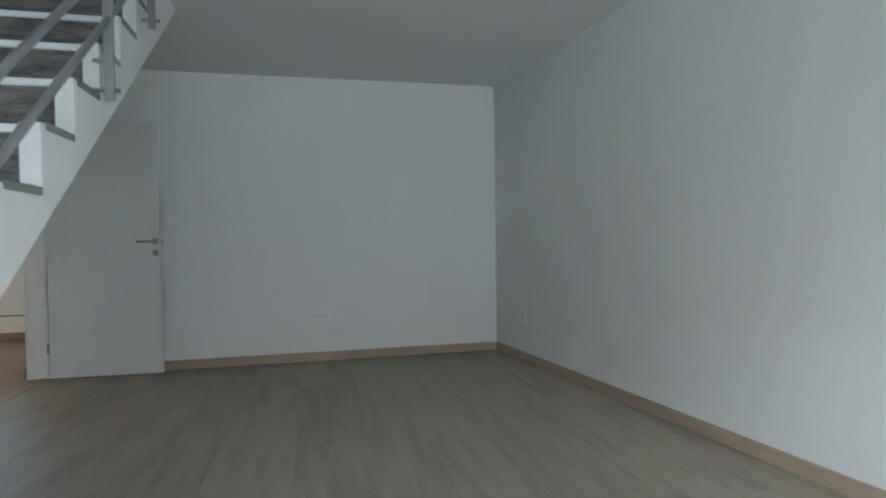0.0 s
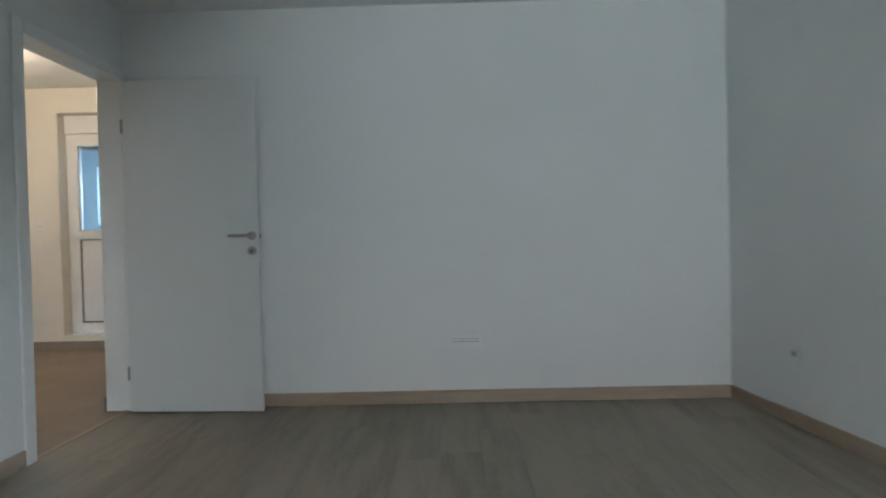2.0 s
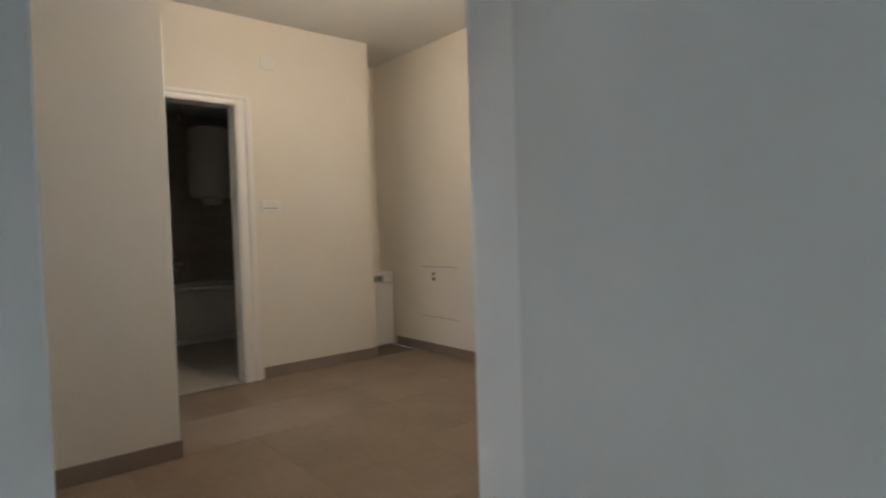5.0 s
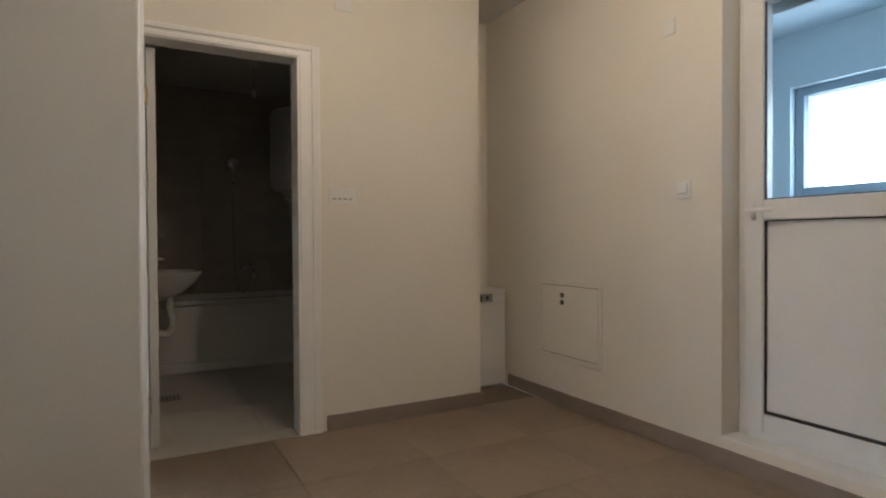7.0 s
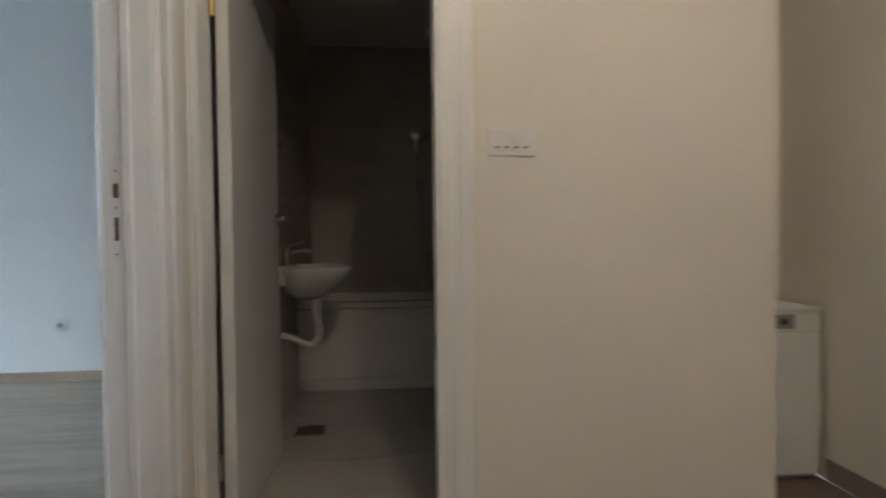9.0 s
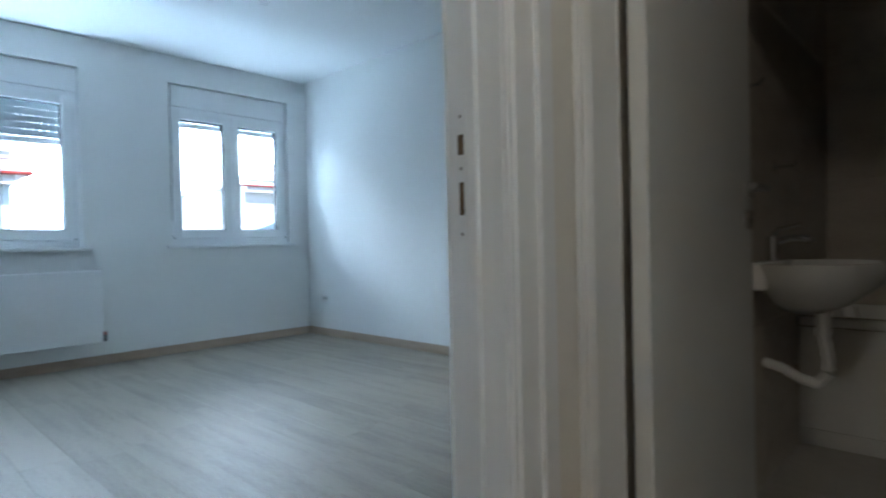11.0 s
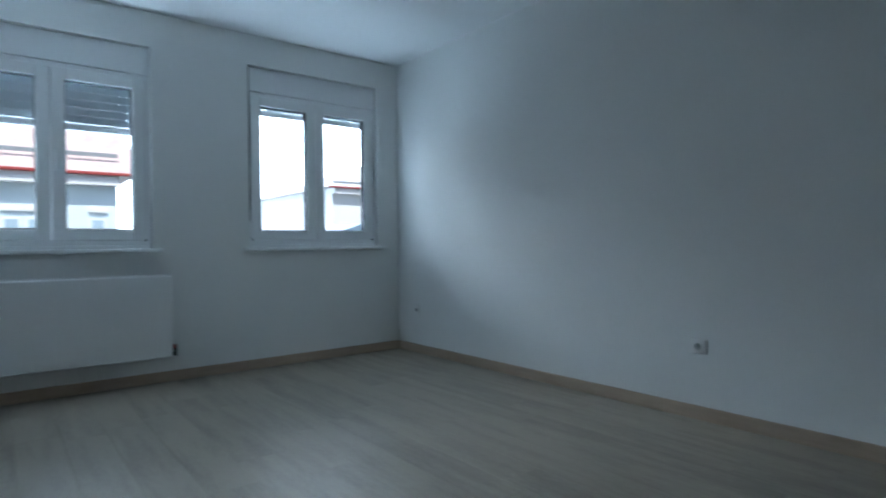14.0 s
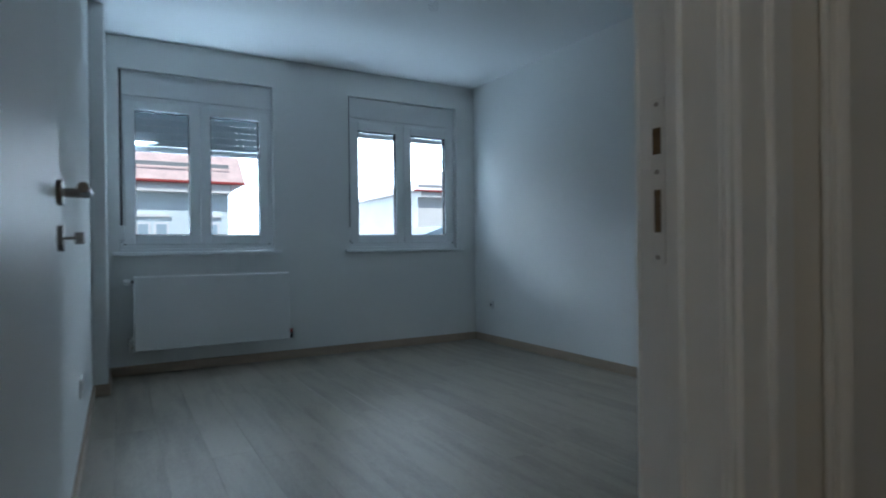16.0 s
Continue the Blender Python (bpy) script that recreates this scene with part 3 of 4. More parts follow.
part("valve_body", cyl((rx1 + 0.024, -4.645, rz0 + 0.005), (rx1 + 0.024, -4.645, rz0 + 0.10), 0.012), M_CHROME, v, smooth=True)
part("valve_cap", cyl((rx1 + 0.024, -4.645, rz0 + 0.10), (rx1 + 0.024, -4.645, rz0 + 0.125), 0.015), M_PLASTIC, v, smooth=True)
part("pipe", cyl((rx1 + 0.024, -4.645, rz0 + 0.02), (rx1 + 0.024, BS - 0.005, rz0 + 0.02), 0.009), M_PLASTIC, v, smooth=True)
v = part("plug_valve", cyl((rx0 - 0.030, -4.645, rz0 + 0.05), (rx0, -4.645, rz0 + 0.05), 0.011), M_CHROME, r, smooth=True)
part("valve_body", cyl((rx0 - 0.022, -4.645, rz0 + 0.015), (rx0 - 0.022, -4.645, rz0 + 0.065), 0.013), M_BLACK, v, smooth=True)
part("red_cap", cyl((rx0 - 0.022, -4.645, rz0 + 0.065), (rx0 - 0.022, -4.645, rz0 + 0.092), 0.012), M_RED, v, "red plastic cap", True)
for bxp in (rx0 + 0.25, rx1 - 0.25):
    part("wall_bracket", box(bxp - 0.015, bxp + 0.015, BS, ry0 - 0.0005, rz0 + 0.1, rz1 - 0.1), M_RAD, r)


# ---------- sockets and switches ----------
def wall_pose(at, facing):
    """Local x along the wall, local y out of it, z up."""
    n = Vector(facing)
    u = n.cross(Vector((0, 0, 1)))
    m = Matrix((u, n, (0, 0, 1))).transposed().to_4x4()
    return Matrix.Translation(at) @ m


def local(bm, m):
    return placed(bm, m)


def socket(at, facing, label, modules=1, width=0.085):
    m = wall_pose(at, facing)
    s = thing("wall_socket", at, label, "socket", "wall sockets of the flat")
    part("plate", local(box(-width / 2, width / 2, 0.0, 0.009, -0.042, 0.042, 0.004, 2), m), M_PLASTIC, s)
    for i in range(modules):
        cx = (i - (modules - 1) / 2) * 0.052
        rim = part("insert", local(lathe([(0.022, 0.0092), (0.022, 0.0125), (0.019, 0.0125), (0.017, 0.0095)], (cx, 0, 0), "Y", 24), m), M_PLASTIC, s, smooth=True)
        part("well", local(cyl((cx, 0.0096, 0), (cx, 0.0106, 0), 0.0165), m), M_GREYMETAL, rim)
        # raised black discs: the dark inside the holes, given as colour
        for dx in (-0.0095, 0.0095):
            part("contact_hole", local(cyl((cx + dx, 0.0107, 0), (cx + dx, 0.0115, 0), 0.0030, n=10), m), M_BLACK, rim)
        part("earth_clip", local(box(cx - 0.003, cx + 0.003, 0.0107, 0.012, 0.010, 0.016), m), M_CHROME, rim)
    return s


def strip(at, facing, label, n=3, width=0.18, height=0.08, kind_="socket"):
    m = wall_pose(at, facing)
    s = thing("socket_strip" if kind_ == "socket" else "switch_strip", at, label, kind_)
    part("plate", local(box(-width / 2, width / 2, 0, 0.009, -height / 2, height / 2, 0.004, 2), m), M_PLASTIC, s)
    step = (width - 0.03) / n
    for i in range(n):
        cx = -width / 2 + 0.015 + step * (i + 0.5)
        k = part("module", local(box(cx - step * 0.46, cx + step * 0.46, 0.0092, 0.012, -height * 0.3, height * 0.3, 0.002), m), M_PLASTIC, s)
        if kind_ == "socket":
            part("slot_line", local(box(cx - step * 0.40, cx + step * 0.40, 0.0121, 0.0126, height * 0.2, height * 0.235), m), M_GREYMETAL, k)
            # holes drawn as black discs, their inner dark put into the colour
            for dx in (-0.0095, 0.0095):
                part("contact_hole", local(cyl((cx + dx, 0.0121, 0), (cx + dx, 0.0126, 0), 0.0042, n=10), m), M_BLACK, k)
        else:
            part("indicator", local(box(cx - step * 0.3, cx + step * 0.3, 0.0121, 0.0128, -height * 0.22, -height * 0.14), m), M_GREYMETAL, k)
    return s


def switch(at, facing, label, size=0.082):
    m = wall_pose(at, facing)
    s = thing("light_switch", at, label, "switch", "light switches of the flat")
    part("plate", local(box(-size / 2, size / 2, 0, 0.009, -size / 2, size / 2, 0.004, 2), m), M_PLASTIC, s)
    k = part("rocker", local(box(-size * 0.33, size * 0.33, 0.0092, 0.0135, -size * 0.33, size * 0.33, 0.003), m), M_PLASTIC, s)
    part("rocker_line", local(box(-size * 0.30, size * 0.30, 0.0136, 0.0140, -size * 0.25, -size * 0.21), m), M_GREYMETAL, k)
    return s


def blank_cover(at, facing, label, w=0.09, h=0.09):
    m = wall_pose(at, facing)
    return tagged(part("junction_cover", local(box(-w / 2, w / 2, 0, 0.006, -h / 2, h / 2, 0.004, 2), m), M_WALL), label, "junction cover")


strip((2.075, 0.0, 0.378), (0, -1, 0), "white horizontal multi-way socket strip on the wall", 4, 0.195, 0.082)
socket((LX + 0.55 * SKEW, -0.55, 0.375), (-1, 0, 0), "single white wall socket near the room corner")
blank_cover((LX + 0.6 * SKEW, -0.60, 2.005), (-1, 0, 0), "white blank junction cover high on the wall")
switch((0.0, -1.05, 1.29), (1, 0, 0), "white light switch beside the doorway")
socket((0.0, -1.075, 0.30), (1, 0, 0), "white wall socket low beside the doorway")
socket((BR, -1.86, 0.395), (1, 0, 0), "single white wall socket low on the bedroom wall", 1, 0.09)
socket((BR, -4.443, 0.381), (1, 0, 0), "single white wall socket near the window corner", 1, 0.07)
socket((BL, -2.80, 0.345), (-1, 0, 0), "white double wall socket beside the open door", 2, 0.16)
switch((-2.111, PY, 1.262), (0, -1, 0), "white light switch by the balcony door")
strip((BW, 0.815, 1.268), (1, 0, 0), "white switch strip beside the bathroom door", 4, 0.15, 0.085, "switch")
blank_cover((BW, 0.83, 2.32), (1, 0, 0), "cream blank junction cover above the switches", 0.10, 0.10)
blank_cover((-2.20, PY, 2.06), (0, -1, 0), "round-edged blank cover high on the hall wall", 0.08, 0.08)

# ---------- hall things ----------
hatch = thing("wall_hatch", (-2.93, PY, 0.28), "white flush service hatch with two black locks", "access panel")
hx0, hx1, hz0, hz1 = -3.215, -2.65, 0.282, 0.775
for a, b, c, e in ((hx0, hx1, hz0, hz0 + 0.03), (hx0, hx1, hz1 - 0.03, hz1), (hx0, hx0 + 0.03, hz0 + 0.0305, hz1 - 0.0305), (hx1 - 0.03, hx1, hz0 + 0.0305, hz1 - 0.0305)):
    part("frame", box(a, b, PY - 0.006, PY, c, e, 0.002), M_WARM, hatch)
hd = part("door", box(hx0 + 0.033, hx1 - 0.033, PY - 0.005, PY, hz0 + 0.033, hz1 - 0.033, 0.002), M_WARM, hatch)
# near-black sheet on the wall: the shade of the gap put into colour
part("gap_shade_sheet", box(hx0 + 0.0302, hx1 - 0.0302, PY - 0.0015, PY, hz0 + 0.0302, hz1 - 0.0302), M_GAPSHADE, hatch)
for z in (0.685, 0.640):
    k = part("lock", cyl((-2.985, PY - 0.014, z), (-2.985, PY - 0.005, z), 0.014), M_BLACK, hd, "black round cam lock", True)
    part("lock_face", cyl((-2.985, PY - 0.0155, z), (-2.985, PY - 0.0141, z), 0.006, n=12), M_CHROME, k)

cab = thing("boiler_cabinet", (-3.7, 1.92, 0), "low white metal cabinet with a control dial in a recess", "boiler")
part("casing", box(-3.825, -3.585, 1.705, 2.105, 0.02, 0.665, 0.004), M_RAD, cab)
part("front", box(-3.5845, -3.570, 1.703, 2.107, 0.02, 0.585, 0.003), M_RAD, cab)
part("top_front", box(-3.5845, -3.570, 1.703, 2.107, 0.589, 0.665, 0.003), M_RAD, cab)
part("top", box(-3.83, -3.560, 1.702, 2.110, 0.6655, 0.680, 0.004), M_RAD, cab)
k = part("control_panel", box(-3.5695, -3.567, 1.80, 2.00, 0.598, 0.655, 0.001), M_GREYMETAL, cab)
part("dial", lathe([(0.026, 0), (0.024, 0.016), (0.020, 0.018)], (-3.567, 1.885, 0.627), "X"), M_BLACK, k, "black round control dial", True)
part("gauge", cyl((-3.567, 1.955, 0.627), (-3.564, 1.955, 0.627), 0.014), M_BLACK, k)
part("plinth", box(-3.82, -3.59, 1.71, 2.10, 0.0, 0.0195), M_GREYMETAL, cab)

# balcony door
nx0, nx1, nz0, nz1 = NICHE
bd = thing("door_balcony", (-1.45, 2.28, nz0), "white pvc balcony door with glazed upper half", "door")
tagged(bd, kind="structure")
fy0, fy1 = PY + 0.12, PY + 0.19
ztop = nz1 - 0.19
part("shutter_box", box(nx0 + 0.002, nx1 - 0.002, PY + 0.10, PY + 0.27, ztop + 0.002, nz1 - 0.002, 0.003), M_PVC, bd)
for a, b, c, e in ((nx0, nx0 + 0.05, nz0 + 0.0, ztop), (nx1 - 0.05, nx1, nz0, ztop), (nx0 + 0.0505, nx1 - 0.0505, nz0, nz0 + 0.05), (nx0 + 0.0505, nx1 - 0.0505, ztop - 0.05, ztop)):
    part("frame", box(a + 0.001, b - 0.001, fy0, fy1, c, e, 0.004), M_PVC, bd)
lx0, lx1, lz0, lz1 = nx0 + 0.035, nx1 - 0.035, nz0 + 0.035, ztop - 0.035
ly0, ly1 = fy0 - 0.014, fy1 - 0.012
sash = part("sash", box(lx0, lx0 + 0.088, ly0, ly1, lz0, lz1, 0.007, 2), M_PVC, bd)
for a, b, c, e in ((lx1 - 0.088, lx1, lz0, lz1), (lx0 + 0.0885, lx1 - 0.0885, lz0, lz0 + 0.088), (lx0 + 0.0885, lx1 - 0.0885, lz1 - 0.088, lz1), (lx0 + 0.0885, lx1 - 0.0885, 1.105, 1.195)):
    part("sash_bar", box(a, b, ly0, ly1, c, e, 0.007, 2), M_PVC, sash)
part("lower_panel", box(lx0 + 0.089, lx1 - 0.089, ly0 + 0.024, ly1 - 0.02, lz0 + 0.089, 1.1045, 0.003), M_PVC, sash)
pane = part("pane", box(lx0 + 0.089, lx1 - 0.089, ly0 + 0.034, ly0 + 0.038, 1.196, lz1 - 0.089), M_BLUEGLASS, sash)
pane.visible_shadow = False
for a, b, c, e in ((lx0 + 0.0885, lx0 + 0.093, 1.196, lz1 - 0.089), (lx0 + 0.1005, lx1 - 0.0885, 1.1955, 1.200), (lx0 + 0.0885, lx0 + 0.093, lz0 + 0.089, 1.104),
                   (lx0 + 0.1005, lx1 - 0.0885, lz0 + 0.0885, lz0 + 0.100), (lx0 + 0.1005, lx1 - 0.0885, 1.100, 1.1045)):
    part("gasket", box(a, b, ly0 + 0.010, ly0 + 0.023, c, e), M_GASKET, sash)
h = part("door_handle", box(lx0 + 0.030, lx0 + 0.058, ly0 - 0.010, ly0, 1.105, 1.185, 0.004, 2), M_PVC, bd)
part("grip", add_cyl(box(lx0 + 0.036, lx0 + 0.155, ly0 - 0.050, ly0 - 0.034, 1.138, 1.158, 0.006, 2), (lx0 + 0.044, ly0 - 0.010, 1.148), (lx0 + 0.044, ly0 - 0.036, 1.148), 0.009), M_PVC, h, smooth=True)
structure("step_balcony", box(nx0 - 0.0, nx1 + 0.0, PY + 0.002, PY + 0.118, nz0 + 0.0, nz0 + 0.008), M_PVC, "white sill board under the balcony door")
part("roller_shutter", box(nx0 + 0.02, nx1 - 0.02, PY + 0.225, PY + 0.238, 2.03, 2.17, 0.004), M_SHUT, bd, "grey shutter slats, almost fully raised")

# enclosed loggia beyond the balcony door
LY0, LY1 = PY + 0.28, PY + 1.75
structure("floor_loggia", box(-3.0, 0.4, LY0, LY1, 0.0, 0.10), M_BATHFLOOR, "grey tiled loggia floor")
structure("ceiling_loggia", box(-3.0, 0.4, LY0, LY1 + 0.2, 2.45, 2.55), M_LOGGIA, "bluish grey loggia ceiling")
structure("wall_loggia_west", box(-3.1, -3.0, LY0, LY1 + 0.2, 0, 2.55), M_LOGGIA, "bluish grey loggia side wall")
structure("wall_loggia_east", box(0.4, 0.5, LY0, LY1 + 0.2, 0, 2.55), M_LOGGIA, "bluish grey loggia side wall")
structure("wall_loggia_front", wall_y(new_bm(), LY1, LY1 + 0.2, -3.0, 0.4, 2.45, [(-2.62, -0.3, 1.32, 2.08)]), M_LOGGIA, "loggia parapet wall with a wide window opening")
lw = thing("window_loggia", (-1.2, LY1 + 0.1, 1.12), "blue-grey framed sliding loggia window", "window")
tagged(lw, kind="structure")
M_BLUEFRAME = mat("blue_grey_frame", (0.20, 0.27, 0.33), 0.5, var=0.05, bump=0.02)
for a, b, c, e in ((-2.62, -2.56, 1.32, 2.08), (-0.37, -0.3, 1.32, 2.08), (-1.40, -1.34, 1.3805, 2.0195), (-2.5595, -0.3705, 1.32, 1.38), (-2.5595, -0.3705, 2.02, 2.08)):
    part("frame", box(a, b, LY1 + 0.06, LY1 + 0.12, c, e, 0.004), M_BLUEFRAME, lw)


def pendant(at, drop, lit, label, ceil):
    x, y, z = at
    p = thing("pendant_bulb", (x, y, ceil), label, "ceiling lamp")
    part("ceiling_cap", lathe([(0.035, 0), (0.033, -0.012), (0.006, -0.020)], (x, y, ceil), "Z"), M_PLASTIC, p, smooth=True)
    part("cable", tube([(x, y, ceil - 0.018), (x + 0.004, y, ceil - 0.08), (x, y, z + 0.085)], 0.003, 8), M_GREYMETAL, p)
    part("lamp_holder", cyl((x, y, z + 0.035), (x, y, z + 0.088), 0.017, 0.013), M_PLASTIC, p, smooth=True)
    if lit is not None:
        b = part("bulb", lathe([(0.012, 0.038), (0.020, 0.026), (0.030, 0.005), (0.030, -0.010), (0.022, -0.024), (0.008, -0.031)], (x, y, z), "Z"), M_BULBGLASS if lit else M_CLEAR, p,
                 "glowing warm bulb" if lit else "clear unlit bulb", True)
        b.visible_shadow = False
    return p


pendant((-1.785, 0.851, 2.386), 0, True, "lit bare bulb hanging on a short cable", HC)
pendant((-4.06, -2.80, 2.455), 0, False, "unlit bare bulb hanging from the bedroom ceiling", HC)
pendant((-4.90, 0.66, 2.12), 0, None, "empty lamp holder hanging on a cable", BC)

# ---------- bathroom things ----------
tub = thing("bathtub", (-5.45, 0.7, 0), "white built-in bathtub with a panelled front", "bathtub")
tx0, tx1, ty0, ty1, tz = BB, -5.12, RY, BN, 0.565
part("front_panel", box(tx1 - 0.02, tx1, ty0, ty1, 0.075, tz - 0.045, 0.003), M_CERAM, tub)
part("plinth", box(tx1 - 0.03, tx1 - 0.006, ty0, ty1, 0.0, 0.072, 0.003), M_CERAM, tub)
rim = bmesh.new()
for a, b, c, e in ((tx1 - 0.07, tx1 + 0.012, ty0, ty1), (tx0, tx0 + 0.06, ty0, ty1), (tx0 + 0.0605, tx1 - 0.0705, ty0, ty0 + 0.08), (tx0 + 0.0605, tx1 - 0.0705, ty1 - 0.08, ty1)):
    add_box(rim, a, b, c, e, tz - 0.04, tz, 0.010, 3)
part("rim", rim, M_CERAM, tub, smooth=True)
bowl = bmesh.new()
ix0, ix1, iy0, iy1 = tx0 + 0.06, tx1 - 0.07, ty0 + 0.08, ty1 - 0.08
top = [bowl.verts.new(p) for p in ((ix0, iy0, tz - 0.01), (ix1, iy0, tz - 0.01), (ix1, iy1, tz - 0.01), (ix0, iy1, tz - 0.01))]
bot = [bowl.verts.new(p) for p in ((ix0 + 0.08, iy0 + 0.12, 0.14), (ix1 - 0.08, iy0 + 0.12, 0.14), (ix1 - 0.08, iy1 - 0.12, 0.14), (ix0 + 0.08, iy1 - 0.12, 0.14))]
for i in range(4):
    bowl.faces.new((top[i], top[(i + 1) % 4], bot[(i + 1) % 4], bot[i]))
bowl.faces.new(bot)
bmesh.ops.bevel(bowl, geom=[e for e in bowl.edges if len(e.link_faces) == 2], offset=0.05, segments=4, affect="EDGES")
part("bowl", bowl, M_CERAM, tub, smooth=True)

tap = thing("bath_mixer", (BB, 0.77, 0.78), "chrome bath mixer tap on the tiled wall", "tap")
part("body", cyl((BB + 0.055, 0.69, 0.78), (BB + 0.055, 0.85, 0.78), 0.022), M_CHROME, tap, smooth=True)
for y in (0.70, 0.84):
    part("union", cyl((BB, y, 0.78), (BB + 0.05, y, 0.78), 0.026, 0.018), M_CHROME, tap, smooth=True)
part("spout", tube([(BB + 0.055, 0.78, 0.77), (BB + 0.12, 0.78, 0.755), (BB + 0.17, 0.78, 0.735), (BB + 0.175, 0.78, 0.70)], 0.014), M_CHROME, tap, smooth=True)
part("lever", tube([(BB + 0.055, 0.77, 0.80), (BB + 0.07, 0.77, 0.83), (BB + 0.14, 0.77, 0.86)], 0.009), M_CHROME, tap, smooth=True)
shw = thing("hand_shower", (BB, 0.62, 1.68), "chrome hand shower in a wall holder with hose", "shower")
part("holder", cyl((BB, 0.62, 1.66), (BB + 0.06, 0.62, 1.66), 0.016), M_CHROME, shw, smooth=True)
part("handle", tube([(BB + 0.065, 0.62, 1.55), (BB + 0.06, 0.62, 1.64), (BB + 0.07, 0.62, 1.72)], 0.012), M_CHROME, shw, smooth=True)
part("head", lathe([(0.012, 0.0), (0.040, 0.012), (0.045, 0.024), (0.040, 0.028)], (BB + 0.065, 0.62, 1.735), "X"), M_CHROME, shw, smooth=True)
part("hose", tube([(BB + 0.065, 0.62, 1.55), (BB + 0.06, 0.622, 1.2), (BB + 0.06, 0.63, 0.75), (BB + 0.07, 0.65, 0.60), (BB + 0.08, 0.70, 0.555), (BB + 0.07, 0.745, 0.60), (BB + 0.06, 0.765, 0.75)], 0.007, 8), M_CHROME, shw, smooth=True)

boil = thing("water_heater", (-5.55, 1.24, 1.5), "white cylindrical electric water heater on the bathroom wall", "water heater")
WX, WY = BB + 0.235, 1.14
part("tank", lathe([(0.10, 1.47), (0.19, 1.49), (0.215, 1.53), (0.22, 1.58), (0.22, 2.16), (0.205, 2.21), (0.15, 2.235), (0.05, 2.24)], (WX, WY, 0), "Z", 40), M_RAD, boil, smooth=True)
part("cover", cyl((WX, WY, 1.41), (WX, WY, 1.47), 0.09, 0.11), M_PLASTIC, boil, smooth=True)
for y in (-0.05, 0.05):
    part("pipe", cyl((WX - 0.05, WY + y, 1.30), (WX - 0.05, WY + y, 1.42), 0.009), M_CHROME, boil, smooth=True)
    part("flexible_pipe", tube([(WX - 0.05, WY + y, 1.30), (WX - 0.08, WY + y, 1.22), (BB + 0.0, WY + y, 1.20)], 0.007, 8), M_CHROME, boil, smooth=True)
part("bracket", box(BB, BB + 0.02, WY - 0.12, WY + 0.12, 1.95, 2.0), M_GREYMETAL, boil)

# wash basin on the wall
basin = thing("washbasin", (-4.45, RY, 0.8), "small white ceramic wall-hung washbasin with a mixer", "washbasin")
SXC, SZ = -4.52, 0.83
bm = bmesh.new()
N, rings = 36, []
for rx, ry, z, cy in ((0.10, 0.07, SZ - 0.17, 0.15), (0.17, 0.12, SZ - 0.14, 0.165), (0.24, 0.185, SZ - 0.07, 0.185), (0.270, 0.205, SZ - 0.015, 0.195), (0.275, 0.208, SZ, 0.195),
                      (0.245, 0.178, SZ, 0.198), (0.21, 0.145, SZ - 0.04, 0.205), (0.12, 0.08, SZ - 0.11, 0.20), (0.02, 0.02, SZ - 0.125, 0.20)):
    ring = []
    for k in range(N):
        a = 2 * math.pi * k / N
        y = ry * math.sin(a)
        ring.append(bm.verts.new((SXC + rx * math.cos(a), RY + max(cy + y, 0.0), z)))
    rings.append(ring)
for u, v in zip(rings, rings[1:]):
    for k in range(N):
        bm.faces.new((u[k], u[(k + 1) % N], v[(k + 1) % N], v[k]))
bm.faces.new(rings[0][::-1]), bm.faces.new(rings[-1])
part("bowl", bm, M_CERAM, basin, smooth=True)
part("ledge", box(SXC - 0.21, SXC + 0.21, RY, RY + 0.075, SZ - 0.09, SZ + 0.004, 0.012, 3), M_CERAM, basin, smooth=True)
tp = part("mixer", cyl((SXC, RY + 0.05, SZ), (SXC, RY + 0.05, SZ + 0.09), 0.021), M_CHROME, basin, "chrome basin mixer", True)
part("spout", tube([(SXC, RY + 0.05, SZ + 0.065), (SXC, RY + 0.11, SZ + 0.085), (SXC, RY + 0.165, SZ + 0.080), (SXC, RY + 0.17, SZ + 0.065)], 0.012), M_CHROME, tp, smooth=True)
part("lever", tube([(SXC, RY + 0.05, SZ + 0.09), (SXC, RY + 0.07, SZ + 0.115), (SXC, RY + 0.135, SZ + 0.130)], 0.008), M_CHROME, tp, smooth=True)
tr = part("waste_trap", cyl((SXC, RY + 0.20, SZ - 0.25), (SXC, RY + 0.20, SZ - 0.16), 0.024), M_PLASTIC, basin, "white corrugated plastic waste pipe", True)
pts = [(SXC, RY + 0.20, SZ - 0.25), (SXC, RY + 0.215, SZ - 0.33), (SXC, RY + 0.215, SZ - 0.38), (SXC, RY + 0.18, SZ - 0.42), (SXC, RY + 0.13, SZ - 0.41), (SXC, RY + 0.08, SZ - 0.38), (SXC, RY, SZ - 0.36)]
fine = []
for a, b in zip(pts, pts[1:]):
    fine += [Vector(a).lerp(Vector(b), k / 5) for k in range(5)]
flex = tube(fine, 0.0195, 12)
flex.verts.ensure_lookup_table()
for i, p in enumerate(fine):
    if i % 2:
        for q in flex.verts[i * 12:(i + 1) * 12]:
            q.co = p + (q.co - p) * 0.82
part("flexible_pipe", flex, M_PLASTIC, tr, smooth=True)
dr = thing("floor_drain", (-4.385, 0.01, 0), "square steel floor drain set in the bathroom tiles", "drain")
part("frame", box(-4.46, -4.31, -0.065, 0.085, 0.0, 0.004, 0.001), M_STEEL, dr)
# black strips on the plate: the dark of open slots put into colour
for i in range(6):
    part("slot", box(-4.448, -4.322, -0.052 + i * 0.022, -0.044 + i * 0.022, 0.0041, 0.0048), M_BLACK, dr)
